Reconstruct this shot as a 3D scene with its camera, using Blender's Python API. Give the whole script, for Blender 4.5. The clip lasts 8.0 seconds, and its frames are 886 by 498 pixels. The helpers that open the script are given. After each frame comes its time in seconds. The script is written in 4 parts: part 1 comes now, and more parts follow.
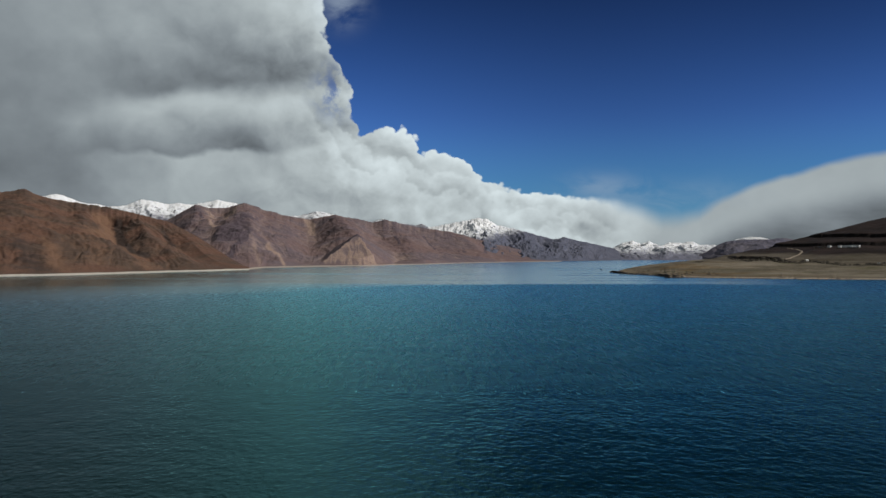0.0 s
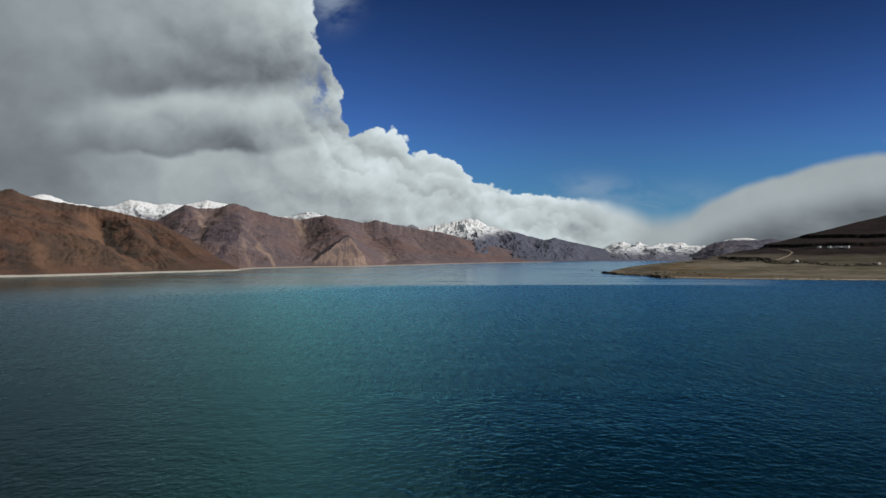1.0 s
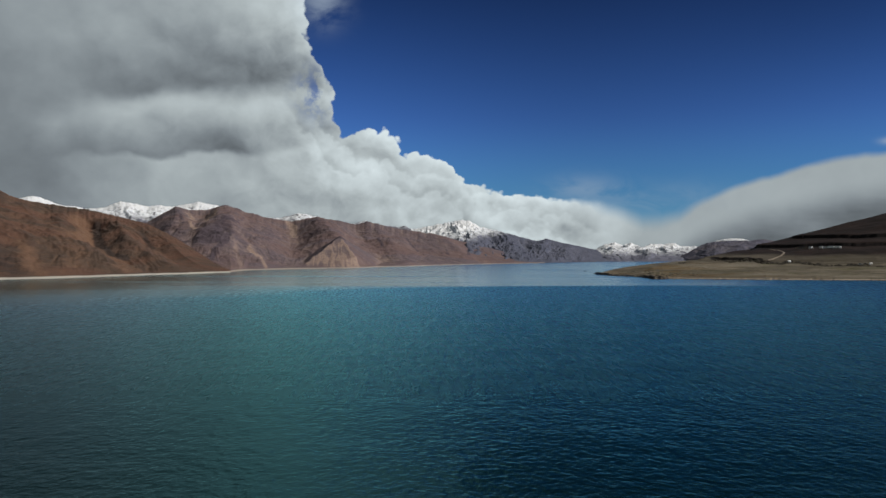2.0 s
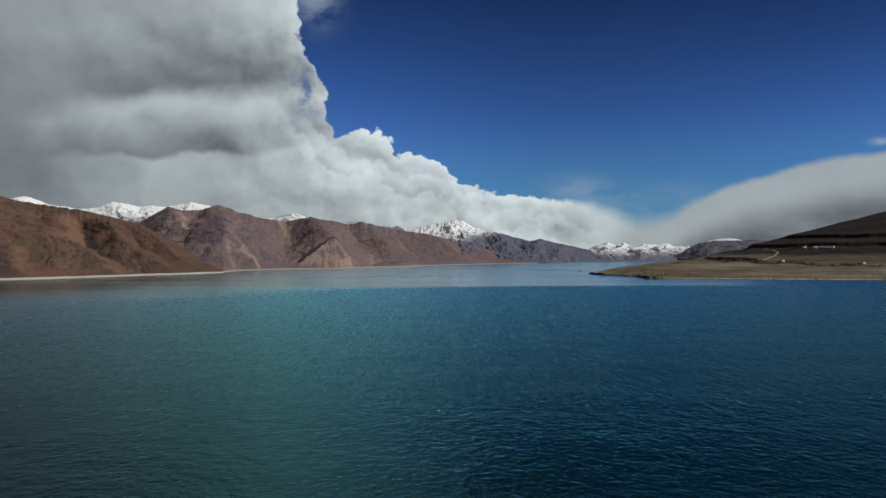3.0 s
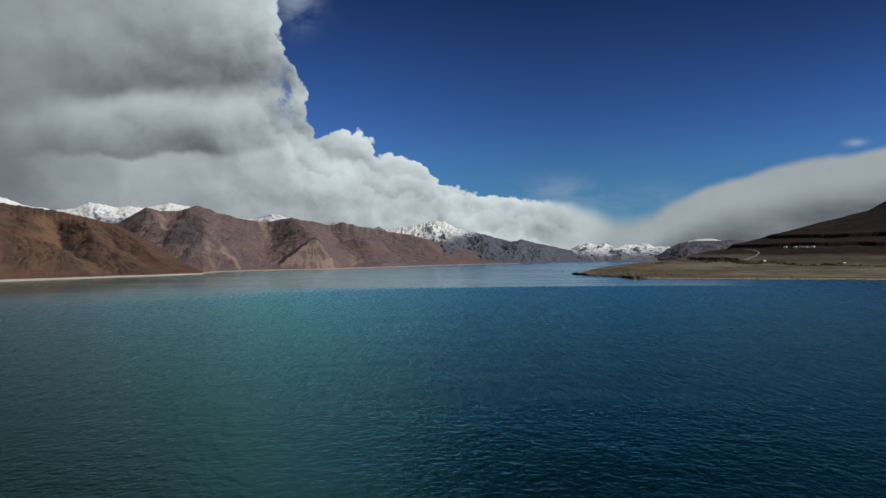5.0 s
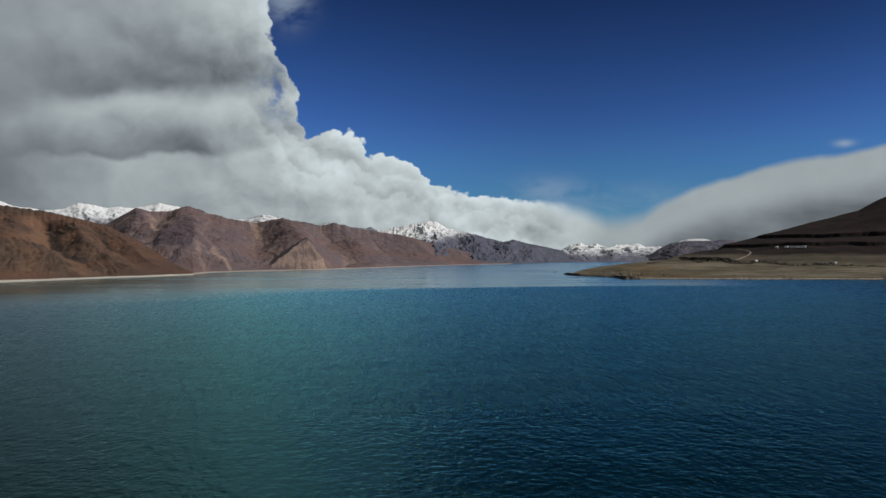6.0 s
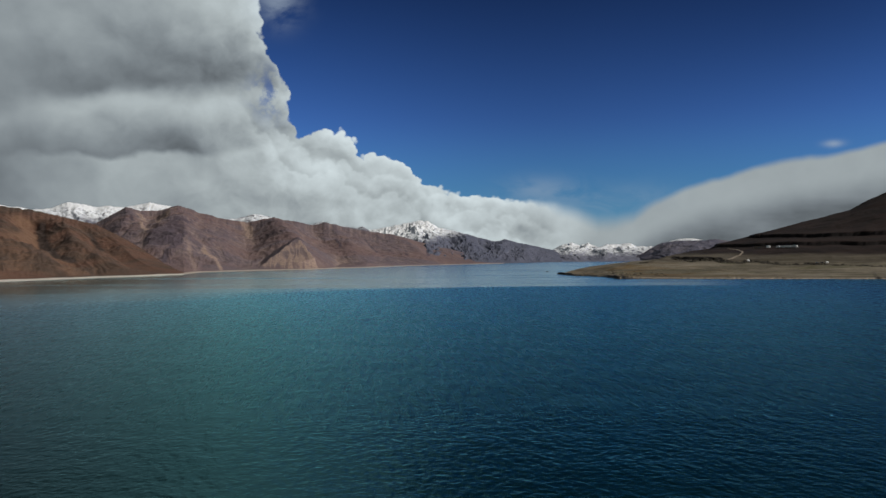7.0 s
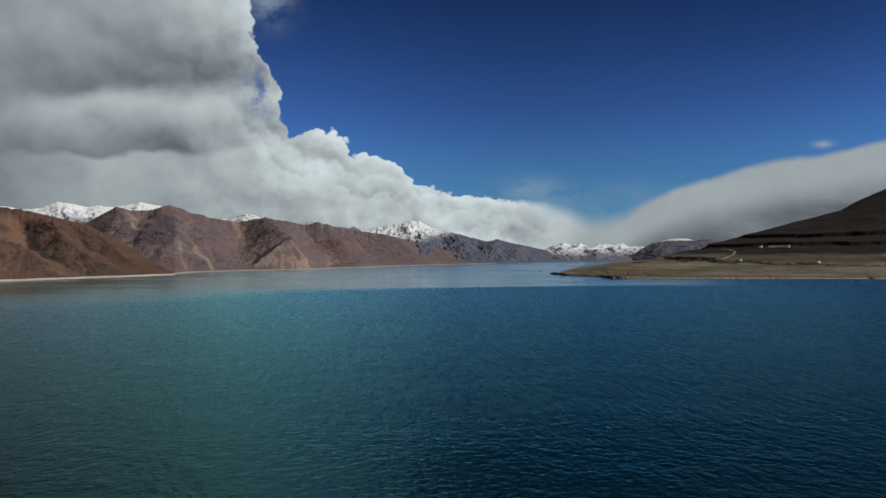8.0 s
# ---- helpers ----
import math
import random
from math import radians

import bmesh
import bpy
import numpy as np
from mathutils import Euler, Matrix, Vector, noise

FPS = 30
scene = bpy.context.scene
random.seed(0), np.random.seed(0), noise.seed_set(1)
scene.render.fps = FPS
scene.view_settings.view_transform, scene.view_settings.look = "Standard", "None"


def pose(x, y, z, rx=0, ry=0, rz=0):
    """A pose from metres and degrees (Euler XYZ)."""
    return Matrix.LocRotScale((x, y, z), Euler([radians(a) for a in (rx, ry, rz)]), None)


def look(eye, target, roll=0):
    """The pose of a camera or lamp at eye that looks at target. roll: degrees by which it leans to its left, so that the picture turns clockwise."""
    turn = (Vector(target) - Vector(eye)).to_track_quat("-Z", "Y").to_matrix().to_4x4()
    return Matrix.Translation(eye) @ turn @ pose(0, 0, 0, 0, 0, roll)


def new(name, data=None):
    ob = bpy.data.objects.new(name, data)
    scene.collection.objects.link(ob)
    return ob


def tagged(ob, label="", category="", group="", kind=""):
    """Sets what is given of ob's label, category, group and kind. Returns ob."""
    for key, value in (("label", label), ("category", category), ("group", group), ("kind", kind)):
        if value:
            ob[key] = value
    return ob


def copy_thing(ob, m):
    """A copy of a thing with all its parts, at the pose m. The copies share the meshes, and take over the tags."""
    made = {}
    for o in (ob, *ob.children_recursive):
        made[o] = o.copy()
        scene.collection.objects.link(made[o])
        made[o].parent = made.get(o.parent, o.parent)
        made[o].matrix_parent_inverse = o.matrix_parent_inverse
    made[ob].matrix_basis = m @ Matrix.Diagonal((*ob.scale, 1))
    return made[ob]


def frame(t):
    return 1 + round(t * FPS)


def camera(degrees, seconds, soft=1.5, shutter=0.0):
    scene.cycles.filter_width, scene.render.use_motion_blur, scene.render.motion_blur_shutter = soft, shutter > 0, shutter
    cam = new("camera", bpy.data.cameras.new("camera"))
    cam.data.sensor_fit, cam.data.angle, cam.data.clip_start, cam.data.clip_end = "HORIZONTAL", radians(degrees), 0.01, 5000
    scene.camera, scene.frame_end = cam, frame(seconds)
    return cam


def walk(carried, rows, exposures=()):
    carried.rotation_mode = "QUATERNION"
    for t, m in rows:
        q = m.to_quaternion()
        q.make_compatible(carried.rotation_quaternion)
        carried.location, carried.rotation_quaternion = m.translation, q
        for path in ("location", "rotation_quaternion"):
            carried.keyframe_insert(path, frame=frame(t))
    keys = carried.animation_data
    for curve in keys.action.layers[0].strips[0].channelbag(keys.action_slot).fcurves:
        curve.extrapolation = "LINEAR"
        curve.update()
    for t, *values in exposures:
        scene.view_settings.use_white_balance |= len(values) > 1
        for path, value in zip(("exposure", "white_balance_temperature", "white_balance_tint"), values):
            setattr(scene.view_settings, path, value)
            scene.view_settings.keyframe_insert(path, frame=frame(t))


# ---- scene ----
cam = camera(62.1, 8.0)

PATH = [
    (0, (4.261, 1.344, 24.669), (4.276, 3.344, 24.682), 0.3),
    (0.5, (3.751, 3.081, 24.658), (3.778, 5.081, 24.673), 0.3),
    (1, (3.231, 4.841, 24.643), (3.272, 6.84, 24.658), 0.3),
    (1.5, (2.682, 6.639, 24.617), (2.735, 8.638, 24.634), 0.2),
    (3, (0.923, 12.123, 24.47), (1.004, 14.121, 24.489), 0.1),
    (3.5, (0.396, 13.951, 24.45), (0.488, 15.949, 24.469), 0.0),
    (4, (-0.097, 15.797, 24.428), (0.008, 17.794, 24.447), 0.0),
    (4.5, (-0.567, 17.678, 24.397), (-0.448, 19.674, 24.417), 0.0),
    (6, (-1.89, 23.458, 24.204), (-1.735, 25.451, 24.226), -0.1),
    (6.5, (-2.349, 25.378, 24.173), (-2.182, 27.371, 24.194), -0.1),
    (7, (-2.847, 27.284, 24.153), (-2.669, 29.276, 24.174), -0.1),
    (7.5, (-3.404, 29.195, 24.142), (-3.214, 31.186, 24.163), -0.1),
    (8, (-4.0, 31.118, 24.138), (-3.8, 33.108, 24.159), -0.1),
]
walk(cam, [(t, look(eye, target, roll)) for t, eye, target, roll in PATH], [(0, 0.0), (3, -0.05), (8, -0.10)])

# ---------- light ----------
SUN_AZ, SUN_EL = 104.0, 34.0          # degrees clockwise from +y, and above the horizon
sun_data = bpy.data.lights.new("sun", "SUN")
sun_data.energy, sun_data.angle, sun_data.color = 3.4, radians(0.53), (1.0, 0.95, 0.87)
sun = new("sun", sun_data)
sun.matrix_world = look((0, 0, 0), (-math.sin(radians(SUN_AZ)) * math.cos(radians(SUN_EL)),
                                    -math.cos(radians(SUN_AZ)) * math.cos(radians(SUN_EL)), -math.sin(radians(SUN_EL))))


class Net:
    """Shader arithmetic written as plain expressions."""

    def __init__(self, tree):
        self.tree = tree

    def node(self, kind):
        return self.tree.nodes.new(kind)

    def put(self, socket, value):
        if isinstance(value, Val):
            self.tree.links.new(value.s, socket)
        else:
            socket.default_value = value

    def math(self, op, *args, clamp=False):
        n = self.node("ShaderNodeMath")
        n.operation, n.use_clamp = op, clamp
        for i, a in enumerate(args):
            self.put(n.inputs[i], a)
        return Val(self, n.outputs[0])

    def xyz(self, x, y, z):
        n = self.node("ShaderNodeCombineXYZ")
        for i, a in enumerate((x, y, z)):
            self.put(n.inputs[i], a)
        return Val(self, n.outputs[0])

    def split(self, v):
        n = self.node("ShaderNodeSeparateXYZ")
        self.put(n.inputs[0], v)
        return [Val(self, o) for o in n.outputs]

    def noise(self, v, scale, detail=4.0, rough=0.55, warp=0.0, kind="FBM"):
        n = self.node("ShaderNodeTexNoise")
        n.noise_type = kind
        self.put(n.inputs["Vector"], v)
        for key, a in (("Scale", scale), ("Detail", detail), ("Roughness", rough), ("Distortion", warp)):
            self.put(n.inputs[key], a)
        return Val(self, n.outputs[0])

    def cells(self, v, scale, detail=0.0, smooth=0.35):
        n = self.node("ShaderNodeTexVoronoi")
        n.feature = "SMOOTH_F1"
        self.put(n.inputs["Vector"], v)
        for key, a in (("Scale", scale), ("Detail", detail), ("Smoothness", smooth)):
            self.put(n.inputs[key], a)
        return Val(self, n.outputs["Distance"])

    def curve(self, x, points, lo, hi, top=1.0):
        """A line through (x, y) points between lo and hi; y stays between 0 and top."""
        n = self.node("ShaderNodeFloatCurve")
        c = n.mapping.curves[0]
        n.mapping.extend = "HORIZONTAL"
        pts = [((px - lo) / (hi - lo), py / top) for px, py in points]
        c.points[0].location, c.points[1].location = pts[0], pts[-1]
        for p in pts[1:-1]:
            c.points.new(*p)
        for p in c.points:
            p.handle_type = "AUTO_CLAMPED"
        n.mapping.update()
        self.put(n.inputs["Value"], (x - lo) * (1.0 / (hi - lo)))
        return Val(self, n.outputs[0]) * top

    def step(self, x, lo, hi):
        n = self.node("ShaderNodeMapRange")
        n.interpolation_type = "SMOOTHSTEP"
        for i, a in enumerate((x, lo, hi, 0.0, 1.0)):
            self.put(n.inputs[i], a)
        return Val(self, n.outputs[0])

    def mix(self, f, a, b):
        n = self.node("ShaderNodeMix")
        n.data_type = "RGBA"
        self.put(n.inputs["Factor"], f)
        for key, v in ((6, a), (7, b)):
            self.put(n.inputs[key], (*v, 1.0) if isinstance(v, tuple) else v)
        return Val(self, n.outputs[2])

    def lerp(self, f, a, b):
        return (b - a) * f + a if isinstance(b, Val) or isinstance(a, Val) else f * (b - a) + a

    def scale(self, c, f):
        n = self.node("ShaderNodeVectorMath")
        n.operation = "SCALE"
        self.put(n.inputs[0], c)
        self.put(n.inputs["Scale"], f)
        return Val(self, n.outputs[0])


class Val:
    def __init__(self, net, s):
        self.net, self.s = net, s

    def __add__(self, o): return self.net.math("ADD", self, o)
    def __radd__(self, o): return self.net.math("ADD", self, o)
    def __sub__(self, o): return self.net.math("SUBTRACT", self, o)
    def __rsub__(self, o): return self.net.math("SUBTRACT", o, self)
    def __mul__(self, o): return self.net.math("MULTIPLY", self, o)
    def __rmul__(self, o): return self.net.math("MULTIPLY", self, o)
    def __truediv__(self, o): return self.net.math("DIVIDE", self, o)
    def clip(self): return self.net.math("ADD", self, 0.0, clamp=True)


# ---------- sky: deep blue with a cumulus bank and a smooth lenticular bank ----------
world = bpy.data.worlds.new("sky")
scene.world = world
world.use_nodes = True
world.node_tree.nodes.clear()
N = Net(world.node_tree)
way = Val(N, N.node("ShaderNodeTexCoord").outputs["Generated"])
wx, wy, wz = N.split(way)
DEG = 180.0 / math.pi
az = N.math("ARCTAN2", wx, wy) * DEG
el = N.math("ARCSINE", wz) * DEG

sky_tex = N.node("ShaderNodeTexSky")
sky_tex.sky_type, sky_tex.sun_disc = "NISHITA", False
sky_tex.sun_elevation, sky_tex.sun_rotation, sky_tex.altitude = radians(SUN_EL), radians(SUN_AZ), 4300.0
sky_tex.air_density, sky_tex.dust_density, sky_tex.ozone_density = 1.0, 0.1, 3.0
gam = N.node("ShaderNodeGamma")
N.put(gam.inputs[0], N.scale(Val(N, sky_tex.outputs[0]), 0.1))
gam.inputs[1].default_value = 1.9
blue = N.node("ShaderNodeMix")
blue.data_type, blue.blend_type = "RGBA", "MULTIPLY"
blue.inputs["Factor"].default_value = 1.0
N.put(blue.inputs[6], Val(N, gam.outputs[0]))
blue.inputs[7].default_value = (1.2, 1.16, 1.10, 1.0)
blue = N.scale(Val(N, blue.outputs[2]), (1.22 - N.step(el, 11.0, 32.0) * 0.86) * (1.34 - N.step(az, -8.0, 16.0) * 0.34 - N.step(az, 14.0, 34.0) * N.step(el, 8.0, 18.0) * 0.18))
blue = N.mix((1.0 - N.step(el, 3.0, 11.0)) * 0.60, blue, (0.038, 0.170, 0.265))

CLOUD_TOP = [(-180, 10), (-60, 10), (-5.2, 10.0), (-3.3, 10.2), (-1.0, 8.5), (1.7, 8.0), (3.0, 7.0), (4.1, 6.0), (5.6, 5.5), (7.4, 5.5), (9.8, 5.4), (11.5, 5.0),
             (14, 3.9), (16, 3.2), (17.5, 2.6), (18.7, 2.6), (20.1, 3.4), (22, 4.3), (24, 5.1), (26.4, 5.9), (29.2, 6.5), (33, 7.0), (38, 7.6), (60, 9), (110, 6), (150, 12), (180, 50)]
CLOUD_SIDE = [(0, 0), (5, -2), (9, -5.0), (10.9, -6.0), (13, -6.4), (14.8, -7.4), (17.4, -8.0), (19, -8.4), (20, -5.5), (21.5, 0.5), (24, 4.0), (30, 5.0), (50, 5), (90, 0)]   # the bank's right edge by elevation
SOFT = [(-180, 1.5), (-30, 0.6), (-12, 0.15), (6, 0.12), (10.5, 0.2), (13, 0.7), (17, 0.9), (20, 0.6), (24, 0.34), (38, 0.3), (180, 1.5)]


def lumps(v):
    """Rounded billows of several sizes, about -1 to 1."""
    big = 0.37 - N.cells(v, 19.0, 0.0, 0.22)
    small = 0.36 - N.cells(v, 50.0, 0.0, 0.2)
    tiny = 0.36 - N.cells(v, 125.0, 0.0, 0.2)
    fine = N.noise(v, 60.0, 6.0, 0.62) - 0.5
    return big * 1.5 + small * 0.85 + tiny * 0.35 + fine * 0.45


def shifted(v, dx, dy, dz):
    n = N.node("ShaderNodeVectorMath")
    n.operation = "ADD"
    N.put(n.inputs[0], v)
    n.inputs[1].default_value = (dx, dy, dz)
    return Val(N, n.outputs[0])


wob_node = N.node("ShaderNodeTexNoise")
N.put(wob_node.inputs["Vector"], way)
wob_node.inputs["Scale"].default_value, wob_node.inputs["Detail"].default_value = 11.0, 3.0
wob = N.split(Val(N, wob_node.outputs["Color"]))
slow_node = N.node("ShaderNodeTexNoise")
N.put(slow_node.inputs["Vector"], way)
slow_node.inputs["Scale"].default_value, slow_node.inputs["Detail"].default_value = 4.5, 3.0
slow = N.split(Val(N, slow_node.outputs["Color"]))
flat = N.xyz(wx, wy, wz * 1.2)
bump_a = lumps(flat)
drift = N.node("ShaderNodeVectorMath")
drift.operation = "MULTIPLY_ADD"
N.put(drift.inputs[0], Val(N, wob_node.outputs["Color"]))
drift.inputs[1].default_value = (0.06, 0.06, 0.06)
N.put(drift.inputs[2], flat)
curled = Val(N, drift.outputs[0])
swirl = N.noise(curled, 11.0, 6.0, 0.52)
swirl_lit = N.noise(shifted(curled, 0.016, -0.002, 0.02), 11.0, 6.0, 0.52)
heap_a = swirl - 0.5
az_w, el_w = az + (wob[0] - 0.5) * 1.0, el + (wob[1] - 0.5) * 0.8
below = N.curve(az_w, CLOUD_TOP, -180, 180, 50) - el_w
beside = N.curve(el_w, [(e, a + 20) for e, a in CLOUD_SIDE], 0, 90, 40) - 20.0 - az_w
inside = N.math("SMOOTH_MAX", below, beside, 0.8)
puffy = 1.0 - N.step(az, 10.0, 15.5)
edge = inside - puffy * 0.34 + bump_a * (puffy * 0.9 + 0.05)
soft = N.curve(az, SOFT, -180, 180, 2)
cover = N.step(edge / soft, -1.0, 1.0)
# a torn, half-clear place in the bank's edge
p, q = (az_w + 8.0) * (1 / 1.3), (el_w - 12.4) * (1 / 1.6)
cover = cover * (1.0 - N.math("EXPONENT", (p * p + q * q) * -1.0) * N.step(N.noise(way, 55.0, 5.0, 0.6), 0.42, 0.62) * 0.75)

# two lobes with dark flat bases over a pale lower deck; grey rain haze toward the left
az_t, el_t = az + (wob[2] - 0.5) * 8.0, el + (wob[1] - 0.5) * 2.4 + (slow[1] - 0.5) * 1.8 + heap_a * 1.3 + bump_a * 0.25
base_1 = N.curve(az_t, [(-60, 7.0), (-30, 9.0), (-24, 10.8), (-16, 11.7), (-9, 12.7), (0, 14)], -60, 0, 20)
base_2 = N.curve(az_t, [(-60, 4.5), (-30, 6.0), (-20, 7.2), (-14, 7.2), (-7, 8.2), (0, 9)], -60, 0, 20)
right = N.step(az - N.step(el, 19.0, 27.0) * 1.0, -20.0, -9.5)
lobe_1 = N.step(el_t - base_1, 0.6, 7.0) * (right * 0.22 + 0.19) + 0.20 +\
    (N.step(el, 19.0, 24.0) * 0.28 - N.step(el, 25.0, 40.0) * 0.55) * right - N.step(el, 17.0, 26.0) * (1.0 - right) * 0.32
span = ((el_t - base_2) / (base_1 - base_2)).clip()
lobe_2 = N.step(span, 0.0, 0.95) * 0.32 + 0.222
deck = N.step(el_t, 2.0, 7.0) * 0.05 + 0.41
tone = N.lerp(N.step(el_t - base_2, -0.35, 0.30), deck, lobe_2)
tone = N.lerp(N.step(el_t - base_1, -1.0, 0.8), tone, lobe_1)
haze = N.step(el + (wob[0] - 0.5) * 6, 6.0, 18.0) * 0.15 + 0.185 + (1.0 - N.step(el, 1.0, 7.5)) * 0.08
haze = haze - N.step(el, 16.5, 24.0) * 0.27
tone = N.lerp(N.step(az + (wob[1] - 0.5) * 10.0 + el * 0.35, -26.0, -14.0), haze, tone)
heap = N.step(az + (wob[2] - 0.5) * 5.0 + (el_t - 6.0) * -0.45, -9.5, -5.0)
tone = N.lerp(heap, tone, N.step(inside, 3.5, 0.0) * 0.15 + 0.48 - N.step(az, 2.0, 9.0) * 0.03)
# the smooth bank
grain = N.noise(N.xyz(wx + wz * 1.2, wy, wz * 4.0), 10.0, 5.0, 0.55) - 0.5
p, q = (az_w - 20.0) * (1 / 3.6), (el_w - 1.9) * (1 / 1.3)
bank = N.step(inside, 2.6, 0.1) * 0.10 + 0.178 + grain * 0.20 - N.math("EXPONENT", (p * p + q * q) * -1.0) * 0.10
low = N.step(az + (wob[0] - 0.5) * 3.0, 13.0, 20.5)
tone = N.lerp(low, tone, bank)
tone = tone + (N.noise(way, 13.0, 6.0, 0.5) - 0.5) * 0.12 + (slow[0] - 0.5) * 0.22 * (1.0 - low)
# heads piled in front of one another: each bright at its rounded top and greyer below it
zone = N.step(az, -16.0, -6.0) * (1.0 - N.step(az, 11.0, 17.0))
for depth, move, amount in ((1.5, (0.31, 0.17, 0.05), 0.75), (3.2, (0.73, 0.41, 0.11), 0.65)):
    front = inside - depth + lumps(shifted(flat, *move)) * 1.15 + (slow[2] - 0.5) * 3.0
    head = N.step(front, 2.4, 0.0) * 0.24 + 0.45 - N.step(az, 2.0, 9.0) * 0.03
    tone = N.lerp(N.step(front, -0.35, 0.30) * zone * (1.0 - N.step(el, 8.0, 12.0) * 0.75) * amount, tone, head)
tone = N.lerp(N.step(inside, 1.4, 4.2), N.math("MAXIMUM", tone, 0.40), tone)
strong = (zone * 0.50 + N.step(az, -30.0, -12.0) * puffy * 0.20 + 0.12)
tone = tone + (swirl - swirl_lit) * strong + (1.0 - N.step(edge, 0.0, 1.2)) * puffy * 0.12
tone = N.math("MAXIMUM", tone, 0.08)
cloud_colour = N.mix(N.step(tone, 0.15, 0.5), (0.84, 0.97, 1.07), (0.885, 1.0, 1.035))
cloud_light = N.scale(cloud_colour, tone)
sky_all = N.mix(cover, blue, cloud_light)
# wisps off the main bank and one small puff
wisp_noise = N.noise(N.xyz(wx, wy, wz * 2.0), 16.0, 6.0, 0.6, 0.6)
veil = 0.0
for a0, e0, ra, re, amount in [(-7.6, 19.0, 1.6, 1.6, 0.6), (12.6, 5.3, 2.4, 0.9, 0.35), (18, 4.2, 5, 1.2, 0.22)]:
    p, q = (az_w - a0) * (1 / ra), (el_w - e0) * (1 / re)
    veil = N.math("EXPONENT", (p * p + q * q) * -1.0) * amount + veil
p, q = (az_w - 33.1) * (1 / 0.6), (el_w - 7.75) * (1 / 0.22)
veil = (veil * N.step(wisp_noise, 0.3, 0.62) + N.math("EXPONENT", (p * p + q * q) * -1.0) * 0.65).clip()
sky_all = N.mix(veil, sky_all, (0.34, 0.42, 0.52))
bg = N.node("ShaderNodeBackground")
N.put(bg.inputs["Color"], sky_all)
bg.inputs["Strength"].default_value = 1.0
world.node_tree.links.new(bg.outputs[0], N.node("ShaderNodeOutputWorld").inputs["Surface"])


# ---------- materials ----------
def material(name):
    m = bpy.data.materials.new(name)
    m.use_nodes = True
    m.node_tree.nodes.clear()
    n = Net(m.node_tree)
    shader = n.node("ShaderNodeBsdfPrincipled")
    m.node_tree.links.new(shader.outputs[0], n.node("ShaderNodeOutputMaterial").inputs["Surface"])
    return m, n, shader


def bumped(n, shader, height, strength, distance):
    b = n.node("ShaderNodeBump")
    n.put(b.inputs["Height"], height)
    b.inputs["Strength"].default_value, b.inputs["Distance"].default_value = strength, distance
    n.tree.links.new(b.outputs[0], shader.inputs["Normal"])


def place(n):
    g = n.node("ShaderNodeNewGeometry")
    return Val(n, g.outputs["Position"]), Val(n, g.outputs["Normal"])


